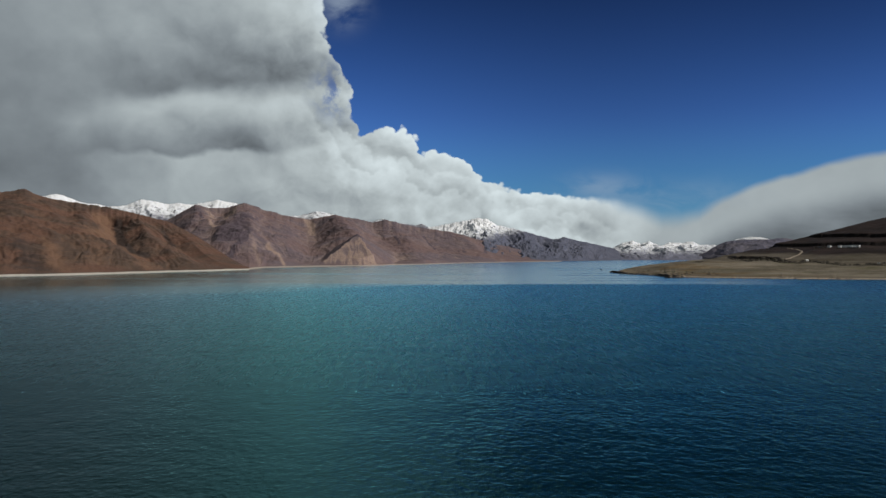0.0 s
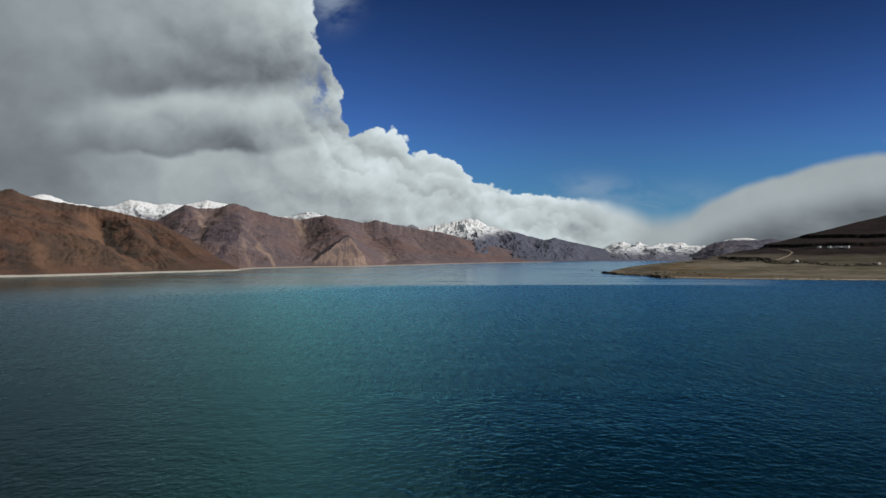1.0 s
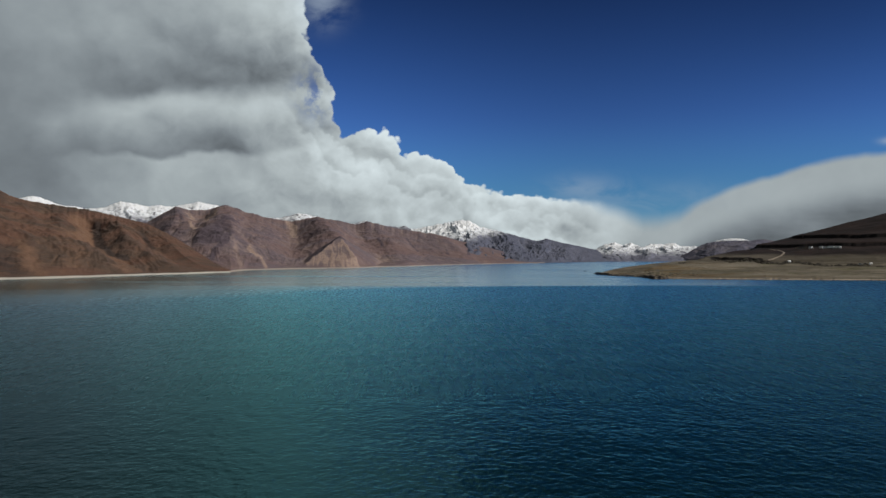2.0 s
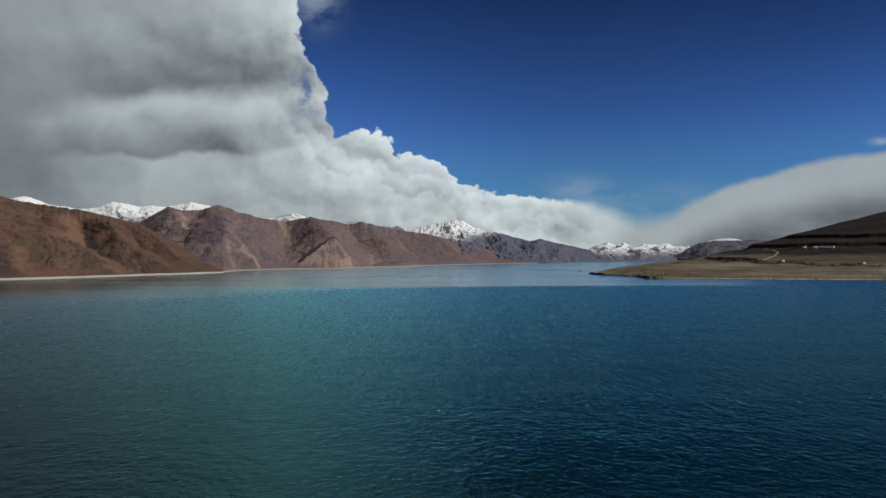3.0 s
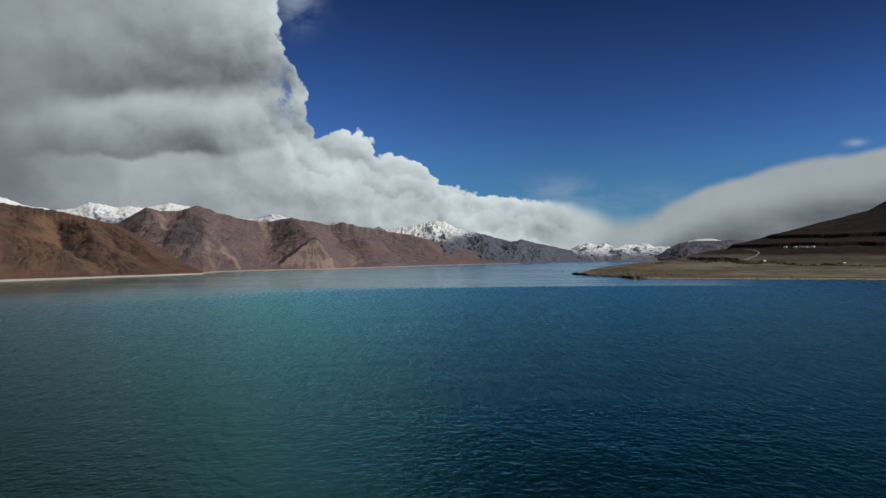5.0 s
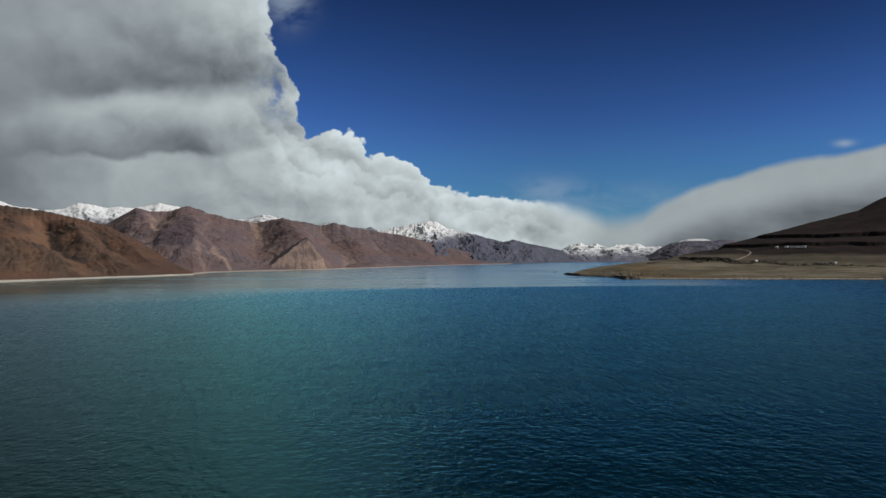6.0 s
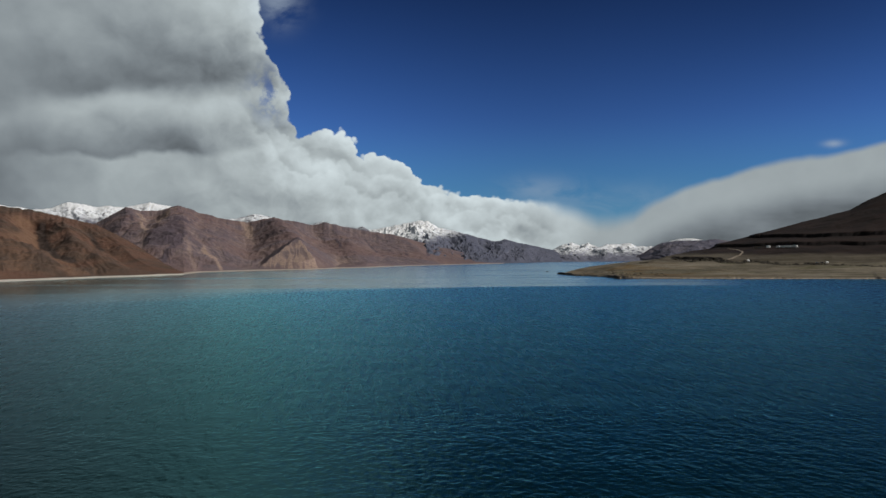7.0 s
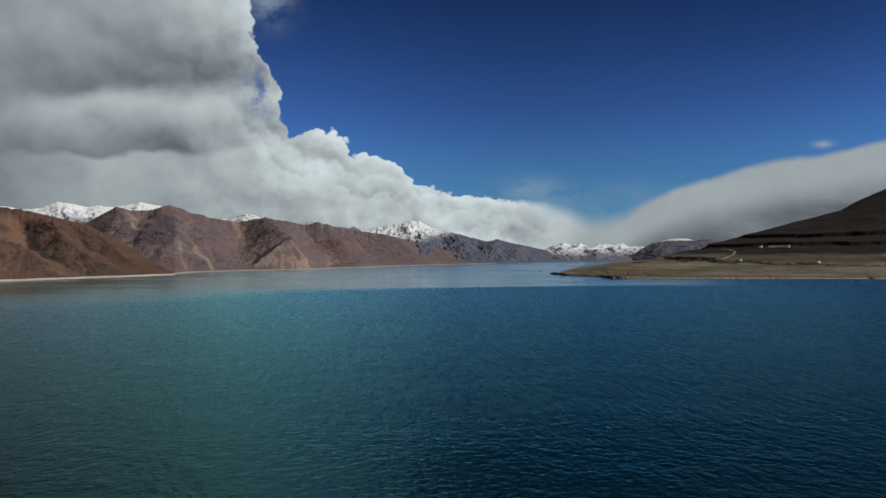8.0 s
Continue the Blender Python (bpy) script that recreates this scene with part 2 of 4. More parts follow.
def rock(name, low, high, pale, dark, scale=0.012, snow=None, beach=None, snow_cut=0.5, tilt=0.0, relief=1.6):
    """Bare mountain rock: two main colours in broad patches, pale scree, dark outcrops; snow above a height; a pale beach at the water."""
    m, n, shader = material(name)
    p, normal = place(n)
    x, y, z = n.split(p)
    nx, ny, nz = n.split(normal)
    patch = n.noise(p, scale * 0.55, 4.0, 0.55, 0.6)
    streak = n.noise(n.xyz(x * 1.0 + z * 0.5, y * 0.12, z * 0.2), scale * 5, 5.0, 0.6)
    fine = n.noise(p, scale * 22, 4.0, 0.65)
    mottle = n.noise(p, scale * 3.1, 5.0, 0.62, 0.4)
    c = n.mix(n.step(patch, 0.40, 0.60), low, high)
    c = n.mix(n.step(streak, 0.50, 0.75) * 0.30, c, pale)
    c = n.mix(n.step(mottle, 0.54, 0.72) * 0.40, c, dark)
    c = n.mix((1.0 - n.step(mottle, 0.30, 0.46)) * 0.22, c, pale)
    c = n.mix(n.step(fine, 0.3, 0.75) * 0.30, c, dark)
    mark = []
    for key in ("hollow", "scree", "dark_mark"):
        a = n.node("ShaderNodeAttribute")
        a.attribute_name = key
        mark.append(Val(n, a.outputs["Fac"]))
    hollow = mark[0] + (fine - 0.5) * 1.5
    c = n.mix(n.step(hollow, 0.8, 2.6) * 0.30 * n.step(patch, 0.3, 0.6), c, pale)
    c = n.mix((1.0 - n.step(hollow, -2.6, -0.8)) * 0.28, c, dark)
    c = n.mix(n.step(mark[1] + (mottle - 0.5) * 1.0 + (streak - 0.5) * 0.5, 0.18, 0.75), c, n.mix(n.step(fine, 0.35, 0.7) * 0.6, pale, low))
    # dark streaks: outcrops, and shade painted on walls turned from the sun
    c = n.mix(n.step(mark[2] + (mottle - 0.5) * 0.9 + (fine - 0.5) * 0.5, 0.32, 0.75) * 0.85, c, dark)
    if beach:
        c = n.mix(1.0 - n.step(z + (n.noise(p, 0.03, 3.0) - 0.5) * 1.2, 1.0, 1.7), c, beach)
    if snow:
        lo, hi = snow
        h = z + (n.noise(p, 0.02, 5.0, 0.6) - 0.5) * (hi - lo) * 1.2 + (nz - 0.8) * (hi - lo) * 0.8 + (250.0 - x) * tilt
        c = n.mix(n.step(h, lo, hi) * n.step(n.noise(n.xyz(x, y, z * 0.4), 0.035, 5.0, 0.65), snow_cut - 0.08, snow_cut + 0.06), c, (0.82, 0.85, 0.88))
        c = n.mix(n.step(h, hi, hi + (hi - lo) * 0.4), c, (0.84, 0.86, 0.88))
    n.put(shader.inputs["Base Color"], c)
    shader.inputs["Roughness"].default_value = 0.95
    shader.inputs["Specular IOR Level"].default_value = 0.15
    bumped(n, shader, fine * 0.6 + streak * 0.5 + mottle * 0.6 + n.noise(p, scale * 60, 3.0) * 0.25, 0.8, relief)
    return m


ROCK_BROWN = rock("brown_rock", (0.150, 0.080, 0.055), (0.098, 0.066, 0.049), (0.20, 0.118, 0.076), (0.050, 0.038, 0.034), beach=(0.60, 0.56, 0.50))
ROCK_PURPLE = rock("purple_brown_rock", (0.176, 0.117, 0.109), (0.152, 0.118, 0.128), (0.36, 0.265, 0.215), (0.085, 0.066, 0.080), 0.007, beach=(0.42, 0.36, 0.31))
# distance haze over the far ranges is put into these bluish rock colours
ROCK_HAZE_BLUE = rock("haze_blue_rock", (0.115, 0.122, 0.165), (0.10, 0.108, 0.15), (0.21, 0.215, 0.25), (0.075, 0.082, 0.115), 0.008, snow=(88, 146), snow_cut=0.44, tilt=0.24)
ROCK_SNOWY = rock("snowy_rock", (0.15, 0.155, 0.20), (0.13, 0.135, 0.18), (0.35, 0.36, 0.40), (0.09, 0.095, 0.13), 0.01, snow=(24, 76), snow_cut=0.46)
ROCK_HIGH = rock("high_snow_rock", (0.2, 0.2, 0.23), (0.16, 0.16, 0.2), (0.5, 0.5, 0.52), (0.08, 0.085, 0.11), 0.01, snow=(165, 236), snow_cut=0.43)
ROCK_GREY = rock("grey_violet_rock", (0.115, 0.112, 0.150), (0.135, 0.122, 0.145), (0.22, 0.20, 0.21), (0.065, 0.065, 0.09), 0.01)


def land_material():
    """Dry lakeside steppe: straw and olive grass low down, a dark brown gravelly hill with cloud shade put into its
    colour, nearly black scarps.
    """
    m, n, shader = material("dry_steppe")
    p, normal = place(n)
    x, y, z = n.split(p)
    nx, ny, nz = n.split(normal)
    patch = n.noise(n.xyz(x * 0.35, y * 0.8, z * 2.0), 0.016, 5.0, 0.62, 0.6)
    fine = n.noise(p, 0.35, 5.0, 0.65)
    c = n.mix(n.step(patch, 0.38, 0.62), (0.235, 0.205, 0.155), (0.135, 0.118, 0.085))
    c = n.mix(n.step(n.noise(n.xyz(x * 0.3, y, z * 3.0), 0.03, 5.0, 0.6, 0.5), 0.52, 0.66) * 0.75, c, (0.11, 0.105, 0.05))
    c = n.mix(n.step(n.noise(n.xyz(x * 0.5, y, z * 3.0), 0.022, 4.0, 0.6, 0.6), 0.44, 0.60) * (1.0 - n.step(x, 330.0, 480.0)) * 0.95, c, (0.155, 0.098, 0.038))
    c = n.mix(n.step(n.noise(n.xyz(x * 0.12, y, z * 4.0), 0.05, 5.0, 0.62, 0.3), 0.50, 0.62) * 0.6, c, (0.075, 0.062, 0.036))
    c = n.mix(n.step(n.noise(n.xyz(x * 0.10 + 50.0, y, z * 4.0), 0.04, 4.0, 0.62, 0.3), 0.54, 0.66) * 0.6, c, (0.31, 0.27, 0.20))
    c = n.mix(n.step(z, 12.0, 17.0) * 0.6, c, (0.085, 0.072, 0.058))
    c = n.mix(n.step(n.noise(p, 0.02, 4.0, 0.6, 1.0), 0.58, 0.70) * 0.7, c, (0.22, 0.185, 0.13))
    strata = n.noise(n.xyz(x * 0.01, y * 0.01, z * 1.0), 0.45, 4.0, 0.65)
    c = n.mix(n.step(strata, 0.48, 0.62) * 0.40, c, (0.06, 0.05, 0.032))
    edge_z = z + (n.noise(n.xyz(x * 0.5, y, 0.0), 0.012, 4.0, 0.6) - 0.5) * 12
    # the hill's brown is darkened further to paint the cloud shade over it
    shaded_gravel = n.mix(n.step(n.noise(n.xyz(x * 0.4, y * 0.4, z), 0.05, 5.0, 0.6, 0.3), 0.38, 0.64), (0.026, 0.0155, 0.0135), (0.013, 0.009, 0.0085))
    c = n.mix(n.step(edge_z, 24.0, 30.0), c, shaded_gravel)
    c = n.mix(n.step(fine, 0.35, 0.75) * 0.35, c, (0.03, 0.022, 0.017))
    dark_mark = n.node("ShaderNodeAttribute")
    dark_mark.attribute_name = "dark_mark"
    wet = n.step(z + (fine - 0.5) * 0.5, 0.35, 0.55)
    c = n.mix(1.0 - n.step(z + (fine - 0.5) * 0.8, 1.0, 1.5), c, (0.36, 0.31, 0.24))
    c = n.mix(1.0 - wet, c, (0.05, 0.042, 0.035))
    c = n.mix(n.step(Val(n, dark_mark.outputs["Fac"]) + (fine - 0.5) * 0.6, 0.25, 0.6) * 0.9, c, (0.008, 0.006, 0.006))
    n.put(shader.inputs["Base Color"], c)
    shader.inputs["Roughness"].default_value = 0.95
    shader.inputs["Specular IOR Level"].default_value = 0.15
    bumped(n, shader, fine + patch, 0.7, 0.6)
    return m


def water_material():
    """Wind-rippled lake, turquoise in the gloss, its tint varied by place to paint cloud shade and brightness, with a
    calm silvery sheet farther out.
    """
    m = bpy.data.materials.new("lake_water")
    m.use_nodes = True
    m.node_tree.nodes.clear()
    n = Net(m.node_tree)
    p, normal = place(n)
    x, y, z = n.split(p)
    r1 = n.noise(n.xyz(x * 1.0 + y * 0.2, y * 0.85 - x * 0.15, 0.0), 0.85, 3.0, 0.55, 0.4)
    r2 = n.noise(n.xyz(x * 0.8 - y * 0.1, y * 0.7 + x * 0.1, 3.0), 0.42, 2.0, 0.55, 0.3)
    r3 = n.noise(n.xyz(x * 0.7, y, 7.0), 0.05, 3.0, 0.5)
    r4 = n.noise(n.xyz(x, y * 0.18, 9.0), 0.7, 2.0, 0.55, 0.2) * n.step(y, 60.0, 170.0)
    gust = n.noise(n.xyz(x * 0.4, y, 1.0), 0.012, 4.0, 0.55, 0.3)
    line = y + (n.noise(n.xyz(x * 0.25, y, 0.0), 0.01, 3.0) - 0.5) * 90.0
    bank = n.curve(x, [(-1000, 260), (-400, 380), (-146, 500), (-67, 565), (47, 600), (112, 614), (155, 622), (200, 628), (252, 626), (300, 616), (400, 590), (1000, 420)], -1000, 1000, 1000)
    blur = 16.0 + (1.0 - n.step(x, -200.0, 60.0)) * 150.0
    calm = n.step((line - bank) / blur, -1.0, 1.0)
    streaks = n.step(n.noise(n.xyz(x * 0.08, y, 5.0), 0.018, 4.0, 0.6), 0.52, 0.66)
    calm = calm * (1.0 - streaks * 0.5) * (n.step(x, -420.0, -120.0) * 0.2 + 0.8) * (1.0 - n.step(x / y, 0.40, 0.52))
    lively = (1.0 - calm) * (0.75 + gust * 0.5)
    height = (r1 * 0.19 + r2 * 0.20 + r3 * 0.4 + r4 * 0.26) * (lively * 0.95 + 0.05)
    ripple = n.node("ShaderNodeBump")
    n.put(ripple.inputs["Height"], height)
    ripple.inputs["Strength"].default_value, ripple.inputs["Distance"].default_value = 1.0, 1.0
    facet = Val(n, ripple.outputs[0])
    body, gloss, both = n.node("ShaderNodeBsdfDiffuse"), n.node("ShaderNodeBsdfGlossy"), n.node("ShaderNodeMixShader")
    n.put(body.inputs["Color"], n.mix(n.step(gust, 0.3, 0.7), (0.001, 0.009, 0.010), (0.001, 0.011, 0.013)))
    # gloss tint by bearing and distance: greyer left and darker near, painting cloud shade
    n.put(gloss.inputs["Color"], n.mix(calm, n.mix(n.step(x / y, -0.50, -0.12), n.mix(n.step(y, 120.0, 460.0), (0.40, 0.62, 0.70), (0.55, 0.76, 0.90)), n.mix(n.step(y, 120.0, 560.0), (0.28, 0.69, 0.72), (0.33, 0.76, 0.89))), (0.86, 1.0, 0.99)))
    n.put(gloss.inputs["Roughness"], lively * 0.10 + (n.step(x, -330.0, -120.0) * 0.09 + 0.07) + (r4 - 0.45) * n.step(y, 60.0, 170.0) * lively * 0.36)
    fresnel = n.node("ShaderNodeFresnel")
    fresnel.inputs["IOR"].default_value = 1.333
    for target in (body, gloss, fresnel):
        n.put(target.inputs["Normal"], facet)
    n.put(both.inputs[0], Val(n, fresnel.outputs[0]))
    n.tree.links.new(body.outputs[0], both.inputs[1])
    n.tree.links.new(gloss.outputs[0], both.inputs[2])
    n.tree.links.new(both.outputs[0], n.node("ShaderNodeOutputMaterial").inputs["Surface"])
    return m


LAND, WATER = land_material(), water_material()


def plain(name, colour, rough=0.8, grain=3.0, spread=0.25):
    m, n, shader = material(name)
    p, normal = place(n)
    g = n.noise(p, grain, 4.0, 0.6)
    n.put(shader.inputs["Base Color"], n.mix(g, tuple(c * (1 - spread) for c in colour), tuple(min(1, c * (1 + spread)) for c in colour)))
    shader.inputs["Roughness"].default_value = rough
    bumped(n, shader, g, 0.3, 0.02)
    return m


# ---------- land forms ----------
rng = np.random.RandomState(7)
PERM = rng.permutation(512)
GRAD = np.stack([np.cos(np.arange(16) * math.pi / 8), np.sin(np.arange(16) * math.pi / 8)], 1)
VIEW_SPOT = (4.0, 1.0)     # the camera's starting point; land is placed by azimuth and distance seen from it


def perlin(x, y):
    xi, yi = np.floor(x).astype(int), np.floor(y).astype(int)
    fx, fy = x - xi, y - yi
    u, v = fx * fx * fx * (fx * (fx * 6 - 15) + 10), fy * fy * fy * (fy * (fy * 6 - 15) + 10)

    def corner(dx, dy):
        g = GRAD[PERM[(PERM[(xi + dx) & 511] + yi + dy) & 511] & 15]
        return g[..., 0] * (fx - dx) + g[..., 1] * (fy - dy)

    a, b = corner(0, 0) * (1 - u) + corner(1, 0) * u, corner(0, 1) * (1 - u) + corner(1, 1) * u
    return (a * (1 - v) + b * v) * 1.5


def fbm(x, y, octaves=5, gain=0.5):
    total, amp = 0, 1.0
    for i in range(octaves):
        total = total + amp * perlin(x * 2 ** i + 17.3 * i, y * 2 ** i + 5.1 * i)
        amp *= gain
    return total


def ridged(x, y, octaves=5, gain=0.5):
    """Sharp crests and rounded hollows, 0 to about 1."""
    total, amp, weight = 0, 0.55, 1.0
    for i in range(octaves):
        s = (1 - np.abs(perlin(x * 2 ** i + 31.7 * i, y * 2 ** i + 11.9 * i))) ** 2
        total = total + amp * s * weight
        weight = np.clip(s * 1.4, 0, 1)
        amp *= gain
    return total


def hollows(Z):
    """How far each point lies below the mean of its row's neighbours: gullies positive, ribs negative, about -2 to 2."""
    out = 0
    for half in (4, 12):
        pad = np.pad(Z, ((half, half), (0, 0)), mode="edge")
        run = np.cumsum(np.vstack([np.zeros((1, Z.shape[1])), pad]), 0)
        low = (run[2 * half + 1:] - run[:-2 * half - 1]) / (2 * half + 1) - Z
        out = out + low / (np.std(low) + 1e-6)
    return out


def sheet(name, X, Y, Z, mat, marks={}):
    """A grid of points as one smooth mesh, with its gullies marked for the material."""
    a, b = X.shape
    verts = np.stack([X, Y, Z], -1).reshape(-1, 3)
    i = (np.arange(a - 1)[:, None] * b + np.arange(b - 1)[None]).reshape(-1)
    faces = np.stack([i, i + 1, i + b + 1, i + b], 1)
    me = bpy.data.meshes.new(name)
    me.vertices.add(len(verts))
    me.vertices.foreach_set("co", verts.ravel())
    me.loops.add(faces.size)
    me.loops.foreach_set("vertex_index", faces.ravel())
    me.polygons.add(len(faces))
    me.polygons.foreach_set("loop_start", np.arange(0, faces.size, 4))
    me.polygons.foreach_set("use_smooth", np.ones(len(faces), bool))
    me.update(calc_edges=True)
    me.validate()
    me.materials.append(mat)
    me.attributes.new("hollow", "FLOAT", "POINT").data.foreach_set("value", hollows(Z).astype(np.float32).ravel())
    for key, values in marks.items():
        me.attributes.new(key, "FLOAT", "POINT").data.foreach_set("value", values.astype(np.float32).ravel())
    return new(name, me)


def down(line, u):
    """Azimuth of a line (azimuth, share of the way from foot to crest) at each share u, and how surely u lies within its span."""
    a, v = np.array(sorted(((p[1], p[0]) for p in line))).T
    inside = np.clip((u - a[0]) / 0.06 + 1, 0, 1) * np.clip((a[-1] - u) / 0.06 + 1, 0, 1)
    return np.interp(u, a, v), inside


def mountain(name, crest, foot, mat, label, steps=(500, 150), rib=130.0, carve=0.30, jag=0.02, bend=1.2, back=0.5, folds=(), hill=None, scree=(), dark_mark=(), seed=0.0, lean=0.0, cut=0.05):
    """A mountain range between crest (azimuth, distance, height) and foot (azimuth, distance) lines.
    folds: ridges and gullies (width to the west, width to the east, [(azimuth, share, height)]); hill: a flat-faced
    foothill;
    scree: streaks of pale rubble, followed by dark streaks, outcrops and painted shade alike (strength, half width in
    metres, [(azimuth, share)])."""
    ca, cr, cz = np.array(crest).T
    fa, fr = np.array(foot).T
    az = np.radians(np.linspace(ca[0], ca[-1], steps[0]))[:, None]
    deg = np.degrees(az)
    R, Z, S = np.interp(deg, ca, cr), np.interp(deg, ca, cz), np.interp(deg, fa, fr)
    u = np.concatenate([np.linspace(-0.04, 1, steps[1]), 1 + np.linspace(0.02, back, 25)])[None]
    r = S + (R - S) * u
    x, y = VIEW_SPOT[0] + r * np.sin(az), VIEW_SPOT[1] + r * np.cos(az)
    along = az * R
    q = along / rib + lean * u + seed
    q = q + 0.35 * fbm(along / rib * 0.7 + 3 + seed, u * 2.5 + 0 * along, 3)
    ribs = ridged(q, u * 0.9 + 0 * q + seed, 5, 0.55)
    rough = fbm(x / (rib * 0.35) + seed, y / (rib * 0.35), 5, 0.55)
    uc = np.clip(u, 0, 1)
    body = np.where(u <= 1, np.where(u > 0, uc ** bend, u * 1.2), 1 - (u - 1) / back)
    middle = np.clip(u / 0.12, 0, 1) * np.clip((1.06 - u) / 0.25, 0, 1)
    k = max(3, int(steps[0] * 1.3 / (ca[-1] - ca[0])))
    broad = Z
    for _ in range(2):
        pad = np.pad(broad[:, 0], k, mode="edge")
        broad = np.convolve(pad, np.ones(2 * k + 1) / (2 * k + 1), "valid")[:, None]
    z = broad * body + (Z - broad) * np.where(u <= 1, uc ** 5, body) + carve * Z * middle * (ribs - 0.5) * (0.35 + 0.65 * np.sin(np.pi * uc)) + Z * 0.03 * middle * rough
    z = z + jag * np.maximum(Z, 30) * fbm(along / (rib * 0.16) + seed, 0 * z, 4, 0.6) * np.clip(u * 3 - 2, 0, 1)
    rise = np.maximum(z, 0)
    marks = {"scree": 0 * z, "dark_mark": 0 * z}
    wander = 7.0 * fbm(r / 160 + seed, deg * 0.5, 4) * np.clip(middle, 0, 1)
    gullies = 0.0
    for west, east, line in folds:
        mid, inside = down([p[:2] for p in line], u)
        shares, amps = np.array(sorted((p[1], p[2]) for p in line)).T
        d = np.radians(deg - mid) * r + wander
        soft_d = np.sqrt(d * d + 16.0) - 4.0
        tent = np.clip(1 - soft_d / np.where(d < 0, west, east), 0, 1)
        z = z + 0.7 * np.interp(u, shares, amps) * tent * inside * np.clip(u / 0.05, 0, 1) * np.clip((1.02 - u) / 0.25, 0, 1)
        gullies = gullies + inside * tent * (1 - tent) * 4 * (ridged(r / 48 - np.abs(d) / 60 + seed + west, d / 300, 4, 0.55) - 0.5)
    cuts = ridged(q * 3.3 + 0.3 * rough, u * 2.2 + 0 * q + seed, 5, 0.6) - 0.5
    small = ridged(along / 26 + 0.8 * fbm(along / 90, u * 5 + seed, 3) + seed, u * 5 + 0 * q, 4, 0.6) - 0.5
    z = z + cut * Z * middle * (cuts + 0.35 * small + 0.5 * gullies)
    if hill:
        # a foothill with one flat face toward the lake, widening to its foot, and a saddle behind it
        ha, hr, hz, hs, left, right = hill
        t = (hr - r) / (hr - hs)
        d = np.radians(deg - ha) * r + 2.5 * fbm(r / 40, deg, 3)
        over = np.where(d < 0, -d - left * np.clip(t, 0, 2), d - right * np.clip(t, 0, 2))
        face = np.where(t >= 0, hz * (1 - t), hz * (1 + 0.12 * t)) - 0.62 * np.maximum(over, 0) + 0.6 * small + 1.2 * rough
        h = np.clip(0.5 + (face - z) / 8, 0, 1) * np.clip((1.25 - t) / 0.2, 0, 1) * np.clip((t + 1.3) / 0.6, 0, 1)
        z = z * (1 - h) + face * h
        marks["scree"] = marks["scree"] + (0.45 + 0.9 * small + 0.25 * rough) * h * np.clip(0.6 - over / 9, 0, 1) * np.clip((t - 0.12) * 6, 0, 1)
        # west edge and apex darkened, their shade put into the colour
        marks["dark_mark"] = marks["dark_mark"] + 1.2 * h * np.clip(1 - np.abs(over - 4) / 8, 0, 1) * (d < 4) * np.clip((t + 0.1) * 5, 0, 1) * np.clip((0.75 - t) * 4, 0.2, 1)
        marks["dark_mark"] = marks["dark_mark"] + 1.1 * h * np.clip(1 - np.hypot(over - 2, (t - 0.04) * 60) / 16, 0, 1)
        marks["scree"] = marks["scree"] + 1.2 * h * np.clip(1 - np.abs(over + 2) / 5, 0, 1) * (d > 0) * np.clip(t * 6, 0, 1)
    if folds:
        # the shoulders are cut down below the camera's sight line to the crest
        roof = np.maximum(rise, (25 + (Z - 25) * r / R) - 0.06 * Z * np.clip(1 - u, 0, 1))
        z = np.where(u < 1, z - np.maximum(z - roof + 2, 0) ** 2 / (np.maximum(z - roof + 2, 0) + 4), z)
    for key, streaks in (("scree", scree), ("dark_mark", dark_mark)):
        for strength, half, line in streaks:
            mid, inside = down(line, u)
            d = np.radians(deg - mid) * r + wander * 0.6 + 0.3 * half * rough
            marks[key] = marks[key] + strength * inside * np.exp(-(d / half) ** 2)
    z = z * np.clip(u / 0.05, 0, 1)
    z = np.where(u < 0.0, np.minimum(z, u * 60), z)
    ob = sheet(name, x, y, z, mat, marks)
    return tagged(ob, label, "mountain", "mountains round the lake")


# the lake, one sheet out to the horizon
rings = np.concatenate([[0.0], np.geomspace(10, 4950, 40)])[:, None]
turn = np.linspace(0, 2 * math.pi, 97)[None]
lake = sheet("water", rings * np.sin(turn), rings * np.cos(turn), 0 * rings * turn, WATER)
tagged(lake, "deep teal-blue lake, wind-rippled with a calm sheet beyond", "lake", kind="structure")

